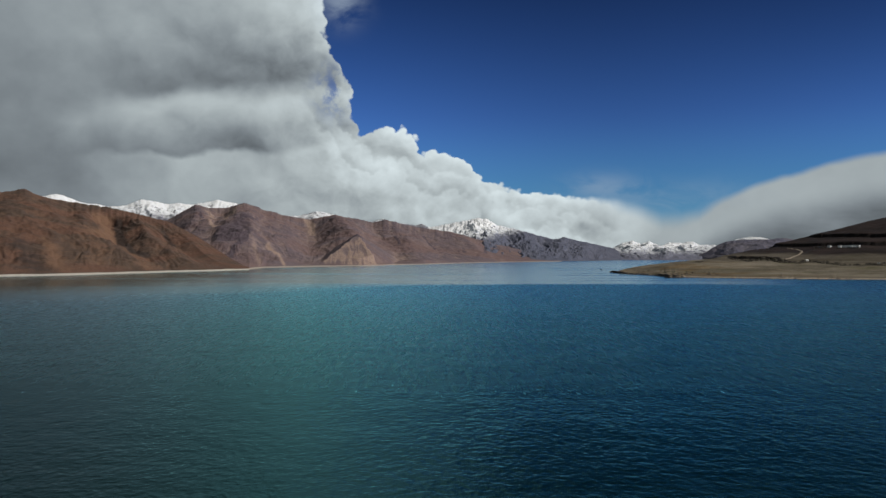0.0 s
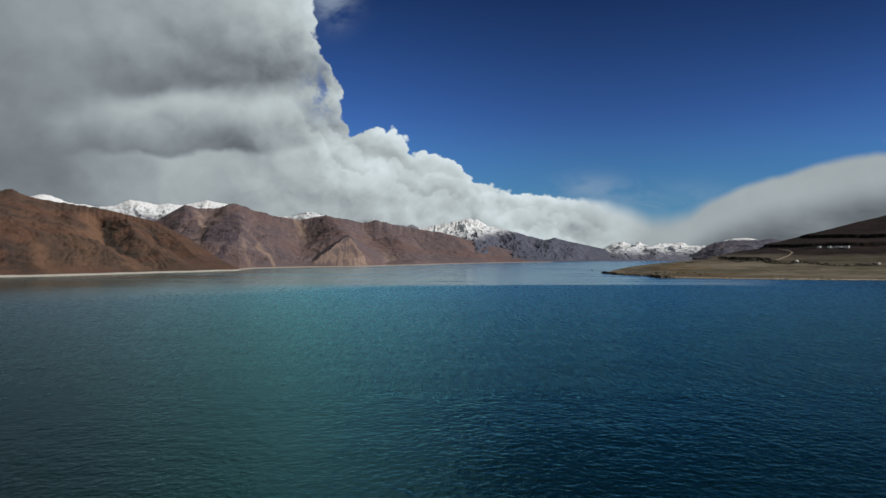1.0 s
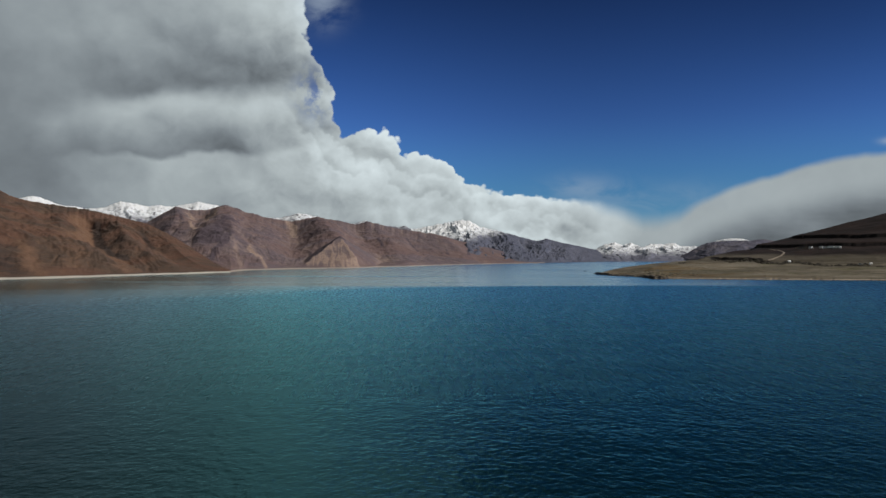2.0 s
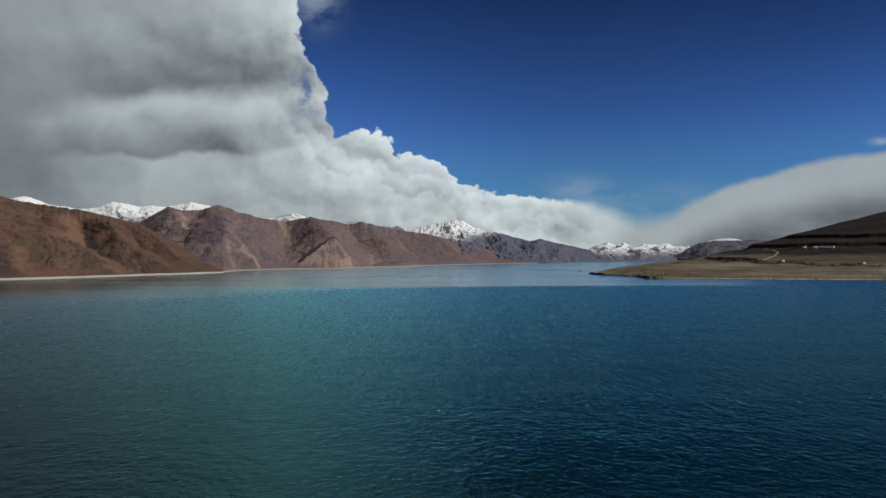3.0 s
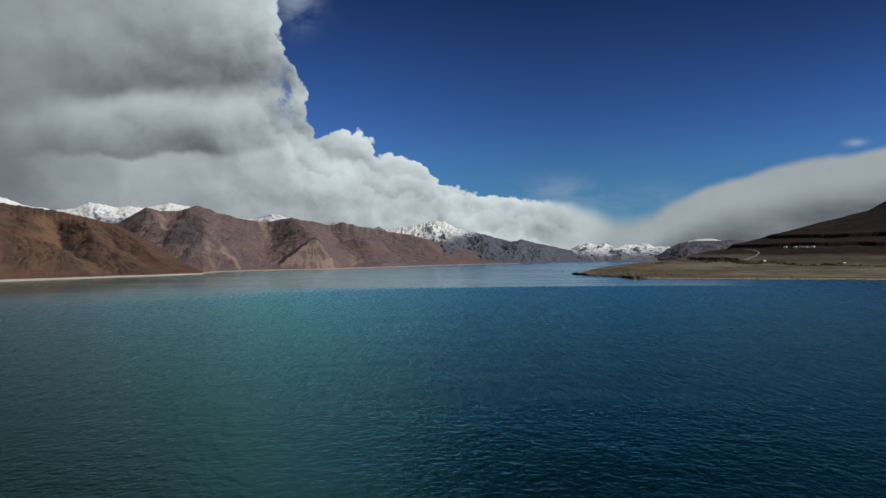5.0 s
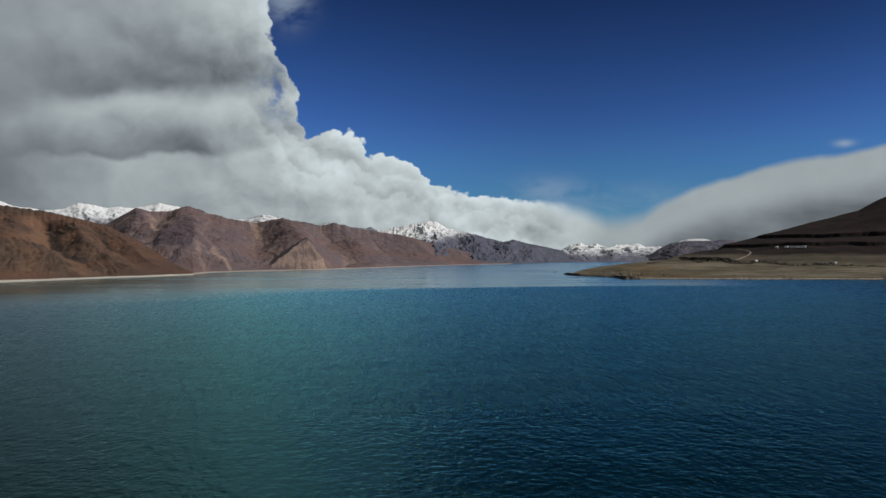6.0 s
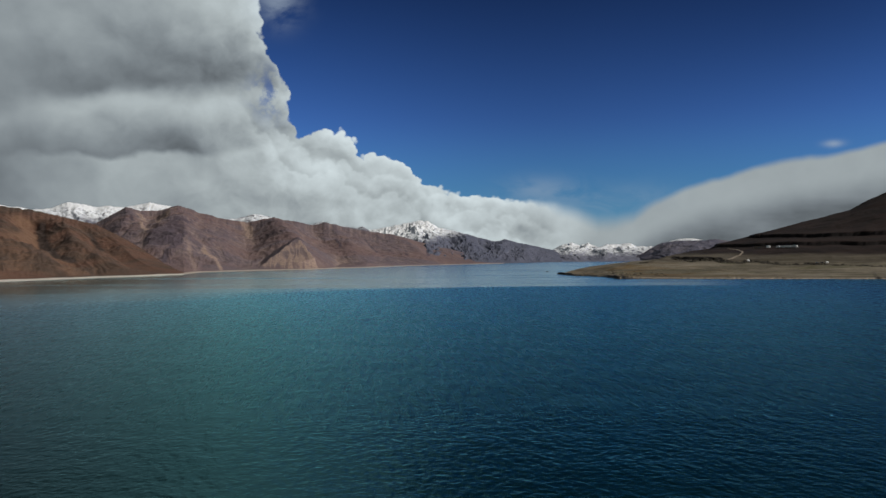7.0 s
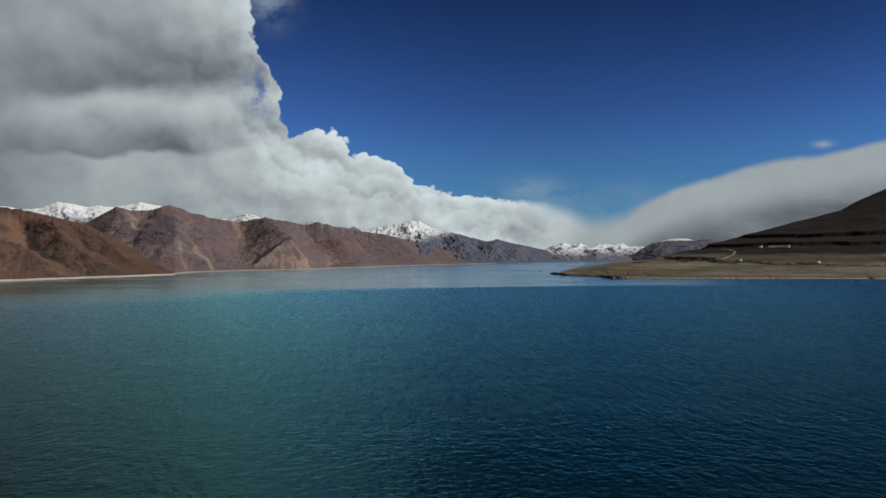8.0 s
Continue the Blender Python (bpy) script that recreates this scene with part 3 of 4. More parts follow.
mountain("mountain", [(-62, 1900, 3), (-52, 1890, 120), (-40, 1880, 175), (-33, 1890, 150), (-30.6, 1900, 157), (-29.2, 1929, 166), (-28.1, 1950, 153), (-26.6, 1980, 145),
                      (-24.1, 1907, 131), (-22.2, 1790, 111), (-20.3, 1674, 92), (-18.4, 1507, 61), (-16.8, 1365, 33), (-15.6, 1257, 14), (-14.3, 1150, 1)],
         [(-62, 860), (-30.6, 843), (-26.5, 863), (-21.8, 939), (-18.15, 1014), (-14.2, 1112)], ROCK_BROWN,
         "bare rust-brown mountain slope with a pale beach at its foot", (760, 210), rib=170, carve=0.035, bend=1.05, seed=1.7, lean=0.5, cut=0.022,
         folds=[(45, 45, [(-24.0, 0.86, -6), (-23.8, 0.76, -34), (-23.5, 0.47, -34), (-22.2, 0.29, -20), (-20.4, 0.08, -8)]),
                (60, 70, [(-24.7, 0.95, 5), (-24.0, 0.63, 10), (-23.7, 0.3, 8), (-22.7, 0.12, 4)]),
                (38, 38, [(-20.7, 0.85, -8), (-19.8, 0.57, -18), (-18.6, 0.40, -14), (-17.6, 0.2, -6)]),
                (60, 60, [(-21.8, 0.98, 4), (-20.9, 0.7, 6), (-19.8, 0.4, 5), (-18.6, 0.1, 3)]),
                (45, 55, [(-29.6, 0.5, -3), (-28.6, 0.23, -7), (-27.6, 0.16, -7), (-26.9, 0.07, -4)]),
                (55, 50, [(-30.3, 0.6, 4), (-28.9, 0.35, 7), (-27.7, 0.2, 7), (-26.6, 0.07, 3)]),
                (70, 70, [(-27.2, 0.95, -5), (-26.2, 0.6, -6), (-25.2, 0.3, -4)]),
                (80, 60, [(-28.6, 0.9, 7), (-27.4, 0.6, 7), (-26.0, 0.3, 4)])],
         scree=[(0.7, 22, [(-24.5, 0.8), (-23.9, 0.45)]), (0.6, 14, [(-28.0, 0.26), (-27.0, 0.05)]), (0.5, 20, [(-22.6, 0.35), (-21.0, 0.05)]), (0.45, 25, [(-25.5, 0.5), (-24.6, 0.1)])],
         # partly outcrops, partly shade painted along the gullies' east walls
         dark_mark=[(1.0, 9, [(-23.45, 0.78), (-23.2, 0.47), (-21.9, 0.29)]), (0.7, 9, [(-20.5, 0.8), (-19.7, 0.57)]), (0.6, 30, [(-29.5, 0.25), (-28.3, 0.05)]),
               (0.5, 12, [(-26.4, 0.92), (-25.6, 0.8)]), (0.5, 8, [(-21.6, 0.28), (-20.2, 0.1)]), (0.45, 40, [(-31, 0.9), (-29.6, 0.6)])])

mountain("mountain", [(-28, 2700, 3), (-24, 2700, 90), (-21.1, 2700, 118), (-19.9, 2736, 143), (-18.2, 2790, 196), (-17.2, 2820, 187), (-16, 2856, 195), (-14.5, 2900, 210), (-13.1, 2914, 188),
                      (-11, 2934, 165), (-9.8, 2946, 157), (-8.7, 2957, 170), (-7.9, 2965, 175), (-5.9, 2984, 160), (-5, 2992, 149), (-4.1, 3000, 163), (-2.4, 3000, 141),
                      (-0.6, 3000, 126), (1.1, 3000, 113), (2.9, 3000, 88), (4.2, 3000, 70), (5.5, 3000, 56), (8.1, 3000, 18), (9.6, 3000, 1)],
         [(-28, 1100), (-18.2, 1100), (-14.3, 1131), (-13.1, 1238), (-9.3, 1349), (-5.9, 1425), (-1, 1688), (3.8, 2091), (9.85, 2593)], ROCK_PURPLE,
         "purple-brown gullied mountain range along the far shore", (1100, 260), rib=300, carve=0.03, bend=1.3, seed=4.2, cut=0.017,
         folds=[(80, 60, [(-18.15, 1.0, 30), (-17.4, 0.66, 30), (-16.4, 0.26, 16)]),
                (60, 55, [(-16.3, 1.0, -26), (-16.7, 0.65, -30), (-17.2, 0.3, -18)]),
                (75, 90, [(-14.45, 1.0, 34), (-15.3, 0.75, 34), (-16.1, 0.5, 26), (-16.8, 0.28, 10)]),
                (80, 190, [(-13.9, 0.95, 10), (-14.1, 0.6, 32), (-14.2, 0.33, 26), (-13.3, 0.06, 6)]),
                (120, 65, [(-10.35, 1.0, -18), (-9.7, 0.8, -24), (-9.4, 0.47, -20), (-10.0, 0.22, -16), (-10.3, 0.04, -4)]),
                (60, 60, [(-11.9, 0.9, 6), (-11.5, 0.6, 10), (-11.3, 0.3, 10), (-11.2, 0.08, 4)]),
                (110, 120, [(-8.0, 1.0, 30), (-7.6, 0.75, 44), (-6.7, 0.42, 46), (-6.2, 0.26, 30)]),
                (90, 110, [(-4.1, 1.0, 0), (-2.8, 0.55, 14), (-0.8, 0.05, 8)]),
                (80, 70, [(-5.3, 1.0, -6), (-4.2, 0.49, -14), (-3.2, 0.05, -5)]),
                (70, 45, [(-1.3, 0.95, -8), (-0.6, 0.6, -12), (0.5, 0.15, -8)]),
                (90, 110, [(1.1, 1.0, 18), (2.7, 0.6, 20), (4.2, 0.13, 8)]),
                (60, 60, [(3.4, 0.95, -10), (3.9, 0.6, -12), (4.6, 0.2, -6)])],
         hill=(-6.2, 1830, 73, 1428, 77, 46),
         scree=[(1.0, 9, [(-14.6, 0.95), (-15.4, 0.76), (-16.0, 0.62)]), (0.9, 7, [(-17.2, 0.64), (-16.75, 0.46)]), (1.0, 11, [(-10.3, 1.0), (-9.75, 0.88), (-9.65, 0.68)]),
                (0.35, 18, [(-9.9, 0.95), (-9.5, 0.5)]), (0.45, 7, [(-14.1, 0.3), (-13.5, 0.04)]), (0.6, 4, [(-12.1, 0.13), (-11.7, 0.02)]), (0.8, 7, [(-12.9, 0.22), (-12.4, 0.17)]),
                (0.6, 14, [(-17.3, 0.9), (-17.0, 0.75)]), (0.2, 30, [(-12.0, 0.30), (-11.0, 0.03)]), (0.45, 30, [(-15.6, 0.9), (-15.9, 0.7)]), (0.4, 45, [(-3.2, 0.25), (-2.2, 0.1)])],
         # outcrops, and the shade of a west flank painted as a broad dark streak
         dark_mark=[(1.1, 7, [(-15.7, 0.15), (-14.9, 0.25), (-14.2, 0.36)]), (0.75, 34, [(-15.6, 0.28), (-15.1, 0.42), (-14.6, 0.58)]), (0.9, 6, [(-3.3, 0.63), (-3.0, 0.44)]),
               (1.0, 7, [(-1.0, 0.75), (-0.3, 0.46)]), (0.9, 9, [(3.9, 0.9), (3.7, 0.38)]), (0.7, 8, [(-17.9, 0.8), (-17.6, 0.62)]),
               (0.55, 12, [(-8.0, 0.8), (-7.7, 0.72)]), (0.5, 30, [(-16.5, 0.45), (-16.0, 0.30)]), (0.6, 8, [(1.9, 0.5), (2.2, 0.35)])])

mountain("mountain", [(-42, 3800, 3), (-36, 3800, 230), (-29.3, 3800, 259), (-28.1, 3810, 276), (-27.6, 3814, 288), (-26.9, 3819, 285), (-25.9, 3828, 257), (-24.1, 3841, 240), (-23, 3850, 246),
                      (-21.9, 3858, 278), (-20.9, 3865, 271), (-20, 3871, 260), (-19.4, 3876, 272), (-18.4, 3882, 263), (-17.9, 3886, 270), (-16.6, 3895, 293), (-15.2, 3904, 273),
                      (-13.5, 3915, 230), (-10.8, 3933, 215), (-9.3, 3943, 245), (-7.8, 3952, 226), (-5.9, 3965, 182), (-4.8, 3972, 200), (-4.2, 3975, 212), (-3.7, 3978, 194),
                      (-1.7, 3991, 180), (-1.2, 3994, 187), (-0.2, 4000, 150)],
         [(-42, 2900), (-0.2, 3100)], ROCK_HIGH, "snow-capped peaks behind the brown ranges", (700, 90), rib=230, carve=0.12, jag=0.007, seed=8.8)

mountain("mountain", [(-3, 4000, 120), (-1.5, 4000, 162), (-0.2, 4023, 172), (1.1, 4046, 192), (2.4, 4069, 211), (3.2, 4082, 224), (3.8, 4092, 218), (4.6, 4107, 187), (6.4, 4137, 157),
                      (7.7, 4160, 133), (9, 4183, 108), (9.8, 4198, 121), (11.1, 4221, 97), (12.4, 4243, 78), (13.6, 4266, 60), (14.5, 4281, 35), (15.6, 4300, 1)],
         [(-3, 2600), (3.8, 2300), (9.85, 2650), (14.07, 3317), (15.6, 3900)], ROCK_HAZE_BLUE,
         "blue-grey mountain with a snow-covered summit", (560, 170), rib=170, carve=0.10, jag=0.020, bend=1.2, back=0.15, seed=12.1, cut=0.055,
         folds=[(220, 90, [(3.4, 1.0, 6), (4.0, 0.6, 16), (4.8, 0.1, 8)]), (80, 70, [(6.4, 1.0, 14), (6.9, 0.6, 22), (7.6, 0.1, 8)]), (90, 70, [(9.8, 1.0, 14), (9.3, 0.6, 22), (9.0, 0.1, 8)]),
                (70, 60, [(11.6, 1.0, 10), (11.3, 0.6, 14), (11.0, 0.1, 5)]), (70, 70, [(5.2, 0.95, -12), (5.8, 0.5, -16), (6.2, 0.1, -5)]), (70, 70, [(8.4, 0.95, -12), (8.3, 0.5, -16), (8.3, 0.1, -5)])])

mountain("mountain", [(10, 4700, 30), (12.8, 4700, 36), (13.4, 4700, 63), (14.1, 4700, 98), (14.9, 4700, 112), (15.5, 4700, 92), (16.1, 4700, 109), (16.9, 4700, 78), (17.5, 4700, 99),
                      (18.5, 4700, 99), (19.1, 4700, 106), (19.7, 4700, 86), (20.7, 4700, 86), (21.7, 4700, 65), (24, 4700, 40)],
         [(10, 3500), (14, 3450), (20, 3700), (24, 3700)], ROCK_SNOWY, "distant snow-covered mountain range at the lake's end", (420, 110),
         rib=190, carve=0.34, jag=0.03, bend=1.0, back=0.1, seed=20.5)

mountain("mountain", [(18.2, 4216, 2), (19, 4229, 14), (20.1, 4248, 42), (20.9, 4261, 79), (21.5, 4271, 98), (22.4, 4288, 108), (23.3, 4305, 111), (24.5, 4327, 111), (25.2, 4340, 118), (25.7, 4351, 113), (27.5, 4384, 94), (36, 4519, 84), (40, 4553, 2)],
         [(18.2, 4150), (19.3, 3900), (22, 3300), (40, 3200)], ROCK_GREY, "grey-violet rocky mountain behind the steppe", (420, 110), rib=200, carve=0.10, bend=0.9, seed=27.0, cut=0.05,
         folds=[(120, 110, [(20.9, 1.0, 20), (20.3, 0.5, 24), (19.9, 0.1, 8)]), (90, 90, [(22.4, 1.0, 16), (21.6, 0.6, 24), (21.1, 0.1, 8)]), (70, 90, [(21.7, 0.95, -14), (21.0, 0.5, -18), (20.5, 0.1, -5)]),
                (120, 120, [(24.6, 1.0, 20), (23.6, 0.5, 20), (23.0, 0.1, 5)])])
mountain("mountain", [(21.0, 4850, 80), (21.7, 4850, 104), (22.2, 4850, 122), (22.7, 4850, 131), (23.2, 4850, 135), (23.7, 4850, 134), (24.1, 4850, 128), (24.6, 4850, 116), (26, 4850, 77)],
         [(21.0, 4500), (26, 4500)], ROCK_SNOWY, "rounded snowy summit behind a grey mountain", (120, 40), rib=180, carve=0.10, jag=0.006, seed=33.0)

# the steppe with its headland, terraces and hill, one sheet
FRONT = np.array([(13.2, 1060), (13.75, 1005), (14.5, 968), (15.7, 940), (16.8, 893), (17.5, 850), (18.2, 842), (22, 842), (26, 856), (30, 872), (35, 908), (55, 1050)]).T
BACK = np.array([(13.2, 1062), (13.75, 1040), (14.9, 1270), (16.1, 1480), (18.5, 1800), (20.1, 2300), (21, 2600), (55, 2600)]).T
CAP = np.array([(13.2, 1.2), (13.75, 1.8), (14.5, 3.2), (16.1, 6), (18.2, 10), (19.7, 13), (20.7, 18), (22, 27), (23, 45), (24, 90), (26, 200), (55, 250)]).T
RIDGE_R = np.array([(13.2, 1150), (18, 1180), (20.7, 1350), (23.2, 1400), (25.7, 1460), (29.2, 1520), (33.3, 1585), (36, 1620), (55, 1700)]).T
RIDGE_Z = np.array([(13.2, 1.2), (16, 8), (18, 13), (20.7, 22.7), (22, 27.8), (23.2, 34), (24.3, 37), (24.8, 45), (25.7, 51), (26.7, 58.5), (27.8, 67.3), (29.2, 78), (30.5, 88.5),
                    (31.5, 95), (33.3, 110), (34.4, 128.5), (35.3, 141), (36, 150), (40, 175), (50, 180), (55, 4)]).T


TERRACES = ((23.5, 4.0, 21.3, 25.5), (43.0, 5.0, 22.6, 99), (58.5, 5.5, 26.4, 99))     # height, rise, first and last azimuth of each scarp


def terrace(level, deg):
    return level + 2.5 * fbm(deg * 0.25 + level, 0 * deg, 3) + 0.25 * (deg - 30)


def bluff(deg):
    """Where the shore is a low dark cliff: 0 to 1."""
    tip = np.clip((14.7 - deg) / 0.4, 0, 1) + np.clip((deg - 16.5) / 0.4, 0, 1) * np.clip((18.6 - deg) / 0.5, 0, 1)
    return np.clip(tip * (0.75 + 0.9 * fbm(deg * 2.5, 0 * deg + 3.3, 3)) + 1.1 * np.clip(fbm(deg * 0.8 + 40, 0 * deg, 4) - 0.25, 0, 1), 0, 1)


def ditch_line(deg):
    """Distance of the ditch from the shore."""
    return 292 + (31 - deg) * 6 + 14 * fbm(deg * 0.6 + 9, 0 * deg, 3)


def dark_bands(deg, r, z):
    """Near-black colour along the terraces' scarps, the ditch and the low shore cliffs."""
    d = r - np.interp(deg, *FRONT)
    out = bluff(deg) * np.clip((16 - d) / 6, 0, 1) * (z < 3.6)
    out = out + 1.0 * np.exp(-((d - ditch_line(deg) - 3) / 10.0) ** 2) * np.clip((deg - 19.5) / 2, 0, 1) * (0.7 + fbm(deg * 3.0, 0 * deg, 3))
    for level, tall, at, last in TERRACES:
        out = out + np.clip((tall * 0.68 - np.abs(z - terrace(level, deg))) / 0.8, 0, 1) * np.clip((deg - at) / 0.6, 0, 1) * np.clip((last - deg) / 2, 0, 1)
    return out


def land_height(deg, r):
    """Height of the steppe at an azimuth and a distance from the camera's starting point."""
    f, b = np.interp(deg, *FRONT), np.interp(deg, *BACK)
    x, y = VIEW_SPOT[0] + r * np.sin(np.radians(deg)), VIEW_SPOT[1] + r * np.cos(np.radians(deg))
    f = f + (9 * fbm(x / 60, y / 60, 3) + 5 * fbm(deg * 1.7, 0 * deg + 0.5, 3)) * np.exp(-np.clip(r - f, 0, 999) / 70)
    d = r - f
    cap = np.interp(deg, *CAP)
    z = np.interp(d, [-60, 0, 5, 10, 150, 300, 370, 450], [-5, 0, 1.0, 1.6, 5, 13, 25, 36])
    rr, rz = np.interp(deg, *RIDGE_R), np.interp(deg, *RIDGE_Z)
    t = np.clip((d - 330) / np.maximum(rr - f - 330, 20), 0, 1)
    even = sum(np.interp(deg + k, *RIDGE_Z) for k in (-2.4, -1.6, -0.8, 0, 0.8, 1.6, 2.4)) / 7
    upper = np.where(t < 1, 19 + (even - 19) * t ** 0.9 + (rz - even) * t ** 6, rz)
    z = np.where((d > 330) & (rz > 19), upper, z)
    z = np.minimum(z, np.minimum(cap * np.clip(0.25 + d / 170, 0, 1) + 0.6, np.maximum(rz, cap * 0.9)))
    past = np.clip((r - rr) / 600, 0, 1)
    z = z - past * 0.5 * np.maximum(z - 12, 0)
    rock_noise = fbm(x / 90, y / 90, 6, 0.55)
    z = z + np.clip((d - 25) / 80, 0, 1) * np.clip(cap / 12, 0.1, 1) * (1.1 * fbm(x / 70 + 4, y / 38, 4) + 0.9 * fbm(x / 26, y / 17 + 8, 3)) * np.where(r > rr - 60, 0.2, 1) * (1 - 0.85 * np.clip((z - 26) / 8, 0, 1))
    z = z + np.clip(d / 60, 0, 1) * rock_noise * np.clip(z * 0.06, 0.15, 2.2) * np.where(r > rr - 40, 0.35, 1)
    for level, tall, at, last in TERRACES:
        lv = terrace(level, deg)
        on = np.clip((deg - at) / 1.0, 0, 1) * np.clip((last - deg) / 2, 0, 1) * (r < rr - 6)
        z = z + on * (np.clip((z - lv) / 0.9, 0, 1) * tall - np.clip((z - lv + 10) / 20, 0, 1) * tall)
    ditch = ditch_line(deg)
    z = z - 2.2 * np.exp(-((d - ditch) / 9.0) ** 2) * np.clip((deg - 19.5) / 2, 0, 1)
    z = np.where(r > b, np.minimum(z, (b - r) * 0.06), np.minimum(z, 0.2 + (b - r) * np.clip((deg - 20) * 0.05, 0.09, 0.4) + 0.4 * rock_noise))
    z = z + 1.8 * bluff(deg) * np.clip(d / 4, 0, 1) * np.exp(-np.clip(d, 0, 999) / 90)
    return np.where(d < 0, np.minimum(z, d * 0.08), z)


deg = np.linspace(13.2, 55, 1100)[:, None]
dist = np.concatenate([np.linspace(-70, 0, 12), np.linspace(3, 60, 22), np.linspace(64, 800, 230), np.linspace(815, 1600, 30)])[None]
r = np.interp(deg, *FRONT) + dist
tall = land_height(deg + 0 * r, r)
ground = sheet("ground", VIEW_SPOT[0] + r * np.sin(np.radians(deg)), VIEW_SPOT[1] + r * np.cos(np.radians(deg)), tall, LAND, {"dark_mark": dark_bands(deg + 0 * r, r, tall)})
tagged(ground, "dry straw-coloured headland rising to a dark brown hill", "ground", kind="structure")


# ---------- things on the headland ----------
def part(name, bm, mat, parent, label=""):
    me = bpy.data.meshes.new(name)
    bm.to_mesh(me)
    bm.free()
    me.materials.append(mat)
    ob = new(name, me)
    ob.parent = parent
    return tagged(ob, label)


def thing(name, label, category, group=""):
    return tagged(new(name), label, category, group)


def box(bm, x0, x1, y0, y1, z0, z1, bevel=0.0):
    made = bmesh.ops.create_cube(bm, size=1.0, matrix=Matrix.Translation(((x0 + x1) / 2, (y0 + y1) / 2, (z0 + z1) / 2)) @ Matrix.Diagonal((x1 - x0, y1 - y0, z1 - z0, 1)))
    if bevel:
        edges = {e for v in made["verts"] for e in v.link_edges}
        bmesh.ops.bevel(bm, geom=list(edges), offset=bevel, segments=2, affect="EDGES")
    return bm


def ground_z(x, y):
    dx, dy = x - VIEW_SPOT[0], y - VIEW_SPOT[1]
    return float(land_height(np.array([math.degrees(math.atan2(dx, dy))]), np.array([math.hypot(dx, dy)]))[0])


WHITE_WALL = plain("white_limewash", (0.80, 0.80, 0.78), 0.85, 1.5, 0.12)
TAN_WALL = plain("mud_brick", (0.22, 0.17, 0.13), 0.9, 1.5, 0.3)
ROOF_GREY = plain("sheet_roof", (0.30, 0.31, 0.33), 0.5, 2.0, 0.2)
ROOF_EARTH = plain("earth_roof", (0.15, 0.12, 0.10), 0.95, 2.0, 0.3)
DARK_GLASS = plain("dark_glass", (0.02, 0.025, 0.03), 0.12, 1.0, 0.1)
DOOR_PAINT = plain("blue_door_paint", (0.06, 0.10, 0.16), 0.6, 4.0, 0.2)
CANVAS = plain("white_canvas", (0.78, 0.78, 0.76), 0.9, 2.0, 0.1)
CAR_WHITE = plain("white_car_paint", (0.75, 0.75, 0.75), 0.3, 3.0, 0.08)
CAR_DARK = plain("dark_car_paint", (0.03, 0.03, 0.035), 0.3, 3.0, 0.1)
RUBBER = plain("tyre_rubber", (0.02, 0.02, 0.02), 0.9, 8.0, 0.2)
BOAT_WOOD = plain("tarred_wood", (0.035, 0.03, 0.03), 0.7, 4.0, 0.3)
SHRUB = plain("dry_shrub", (0.04, 0.033, 0.02), 0.95, 1.2, 0.45)
STONE = plain("dark_stone", (0.05, 0.045, 0.042), 0.75, 0.8, 0.45)
DIRT = plain("pale_dirt", (0.27, 0.22, 0.17), 0.95, 0.4, 0.25)


def hut(name, label, wide, deep, tall, wall, roof, windows, group):
    """A flat-roofed hut with walls, a roof slab with eaves, a plinth, a door and windows in its front (toward -y)."""
    t = thing(name, label, "house", group)
    part("plinth", box(bmesh.new(), -wide / 2 - 0.15, wide / 2 + 0.15, -0.15, deep + 0.15, -1.6, 0.25, 0.04), ROOF_EARTH, t)
    part("wall", box(bmesh.new(), -wide / 2, wide / 2, 0, deep, 0.25, tall, 0.03), wall, t)
    bm = bmesh.new()
    box(bm, -wide / 2 - 0.3, wide / 2 + 0.3, -0.35, deep + 0.3, tall, tall + 0.22, 0.04)
    box(bm, -wide / 2 - 0.2, wide / 2 + 0.2, deep * 0.35, deep * 0.65, tall + 0.2, tall + 0.38, 0.04)
    part("roof", bm, roof, t)
    door = part("door", box(bmesh.new(), -0.45, 0.45, -0.05, 0.02, 0.25, 2.2, 0.01), DOOR_PAINT, t, "blue painted door")
    part("handle", box(bmesh.new(), 0.30, 0.38, -0.10, -0.05, 1.15, 1.3), ROOF_GREY, door)
    for i in range(windows):
        side = -1 if i % 2 else 1
        x = side * (1.15 + (i // 2) * 1.9)
        w = part("window", box(bmesh.new(), x - 0.42, x + 0.42, -0.06, 0.02, 1.0, 2.0, 0.01), ROOF_GREY, t)
        part("pane", box(bmesh.new(), x - 0.34, x + 0.34, -0.075, -0.055, 1.08, 1.92), DARK_GLASS, w)
    return t


def settle(ob, x, y, turn=0.0):
    """Stands a thing on the land, its front turned by so many degrees from south."""
    ob.matrix_basis = pose(x, y, ground_z(x, y), 0, 0, turn)
    return ob


white_hut = settle(hut("hut", "small white flat-roofed hut on the dark hillside", 3.9, 4.6, 3.3, WHITE_WALL, ROOF_GREY, 2, "white huts on the hillside"), 634.4, 1132.7, 33)
for x, y, turn in ((631.0, 1139.1, 17), (637.5, 1128.5, 14), (640.8, 1124.8, 11), (642.9, 1118.8, 8), (645.6, 1114.2, 10), (620.1, 1149.0, 4)):
    settle(copy_thing(white_hut, Matrix()), x, y, turn + 22)
settle(hut("house", "long low mud-brick house with an earth roof", 15.0, 6.0, 3.0, TAN_WALL, ROOF_EARTH, 6, ""), 608.4, 1159.5, -20)


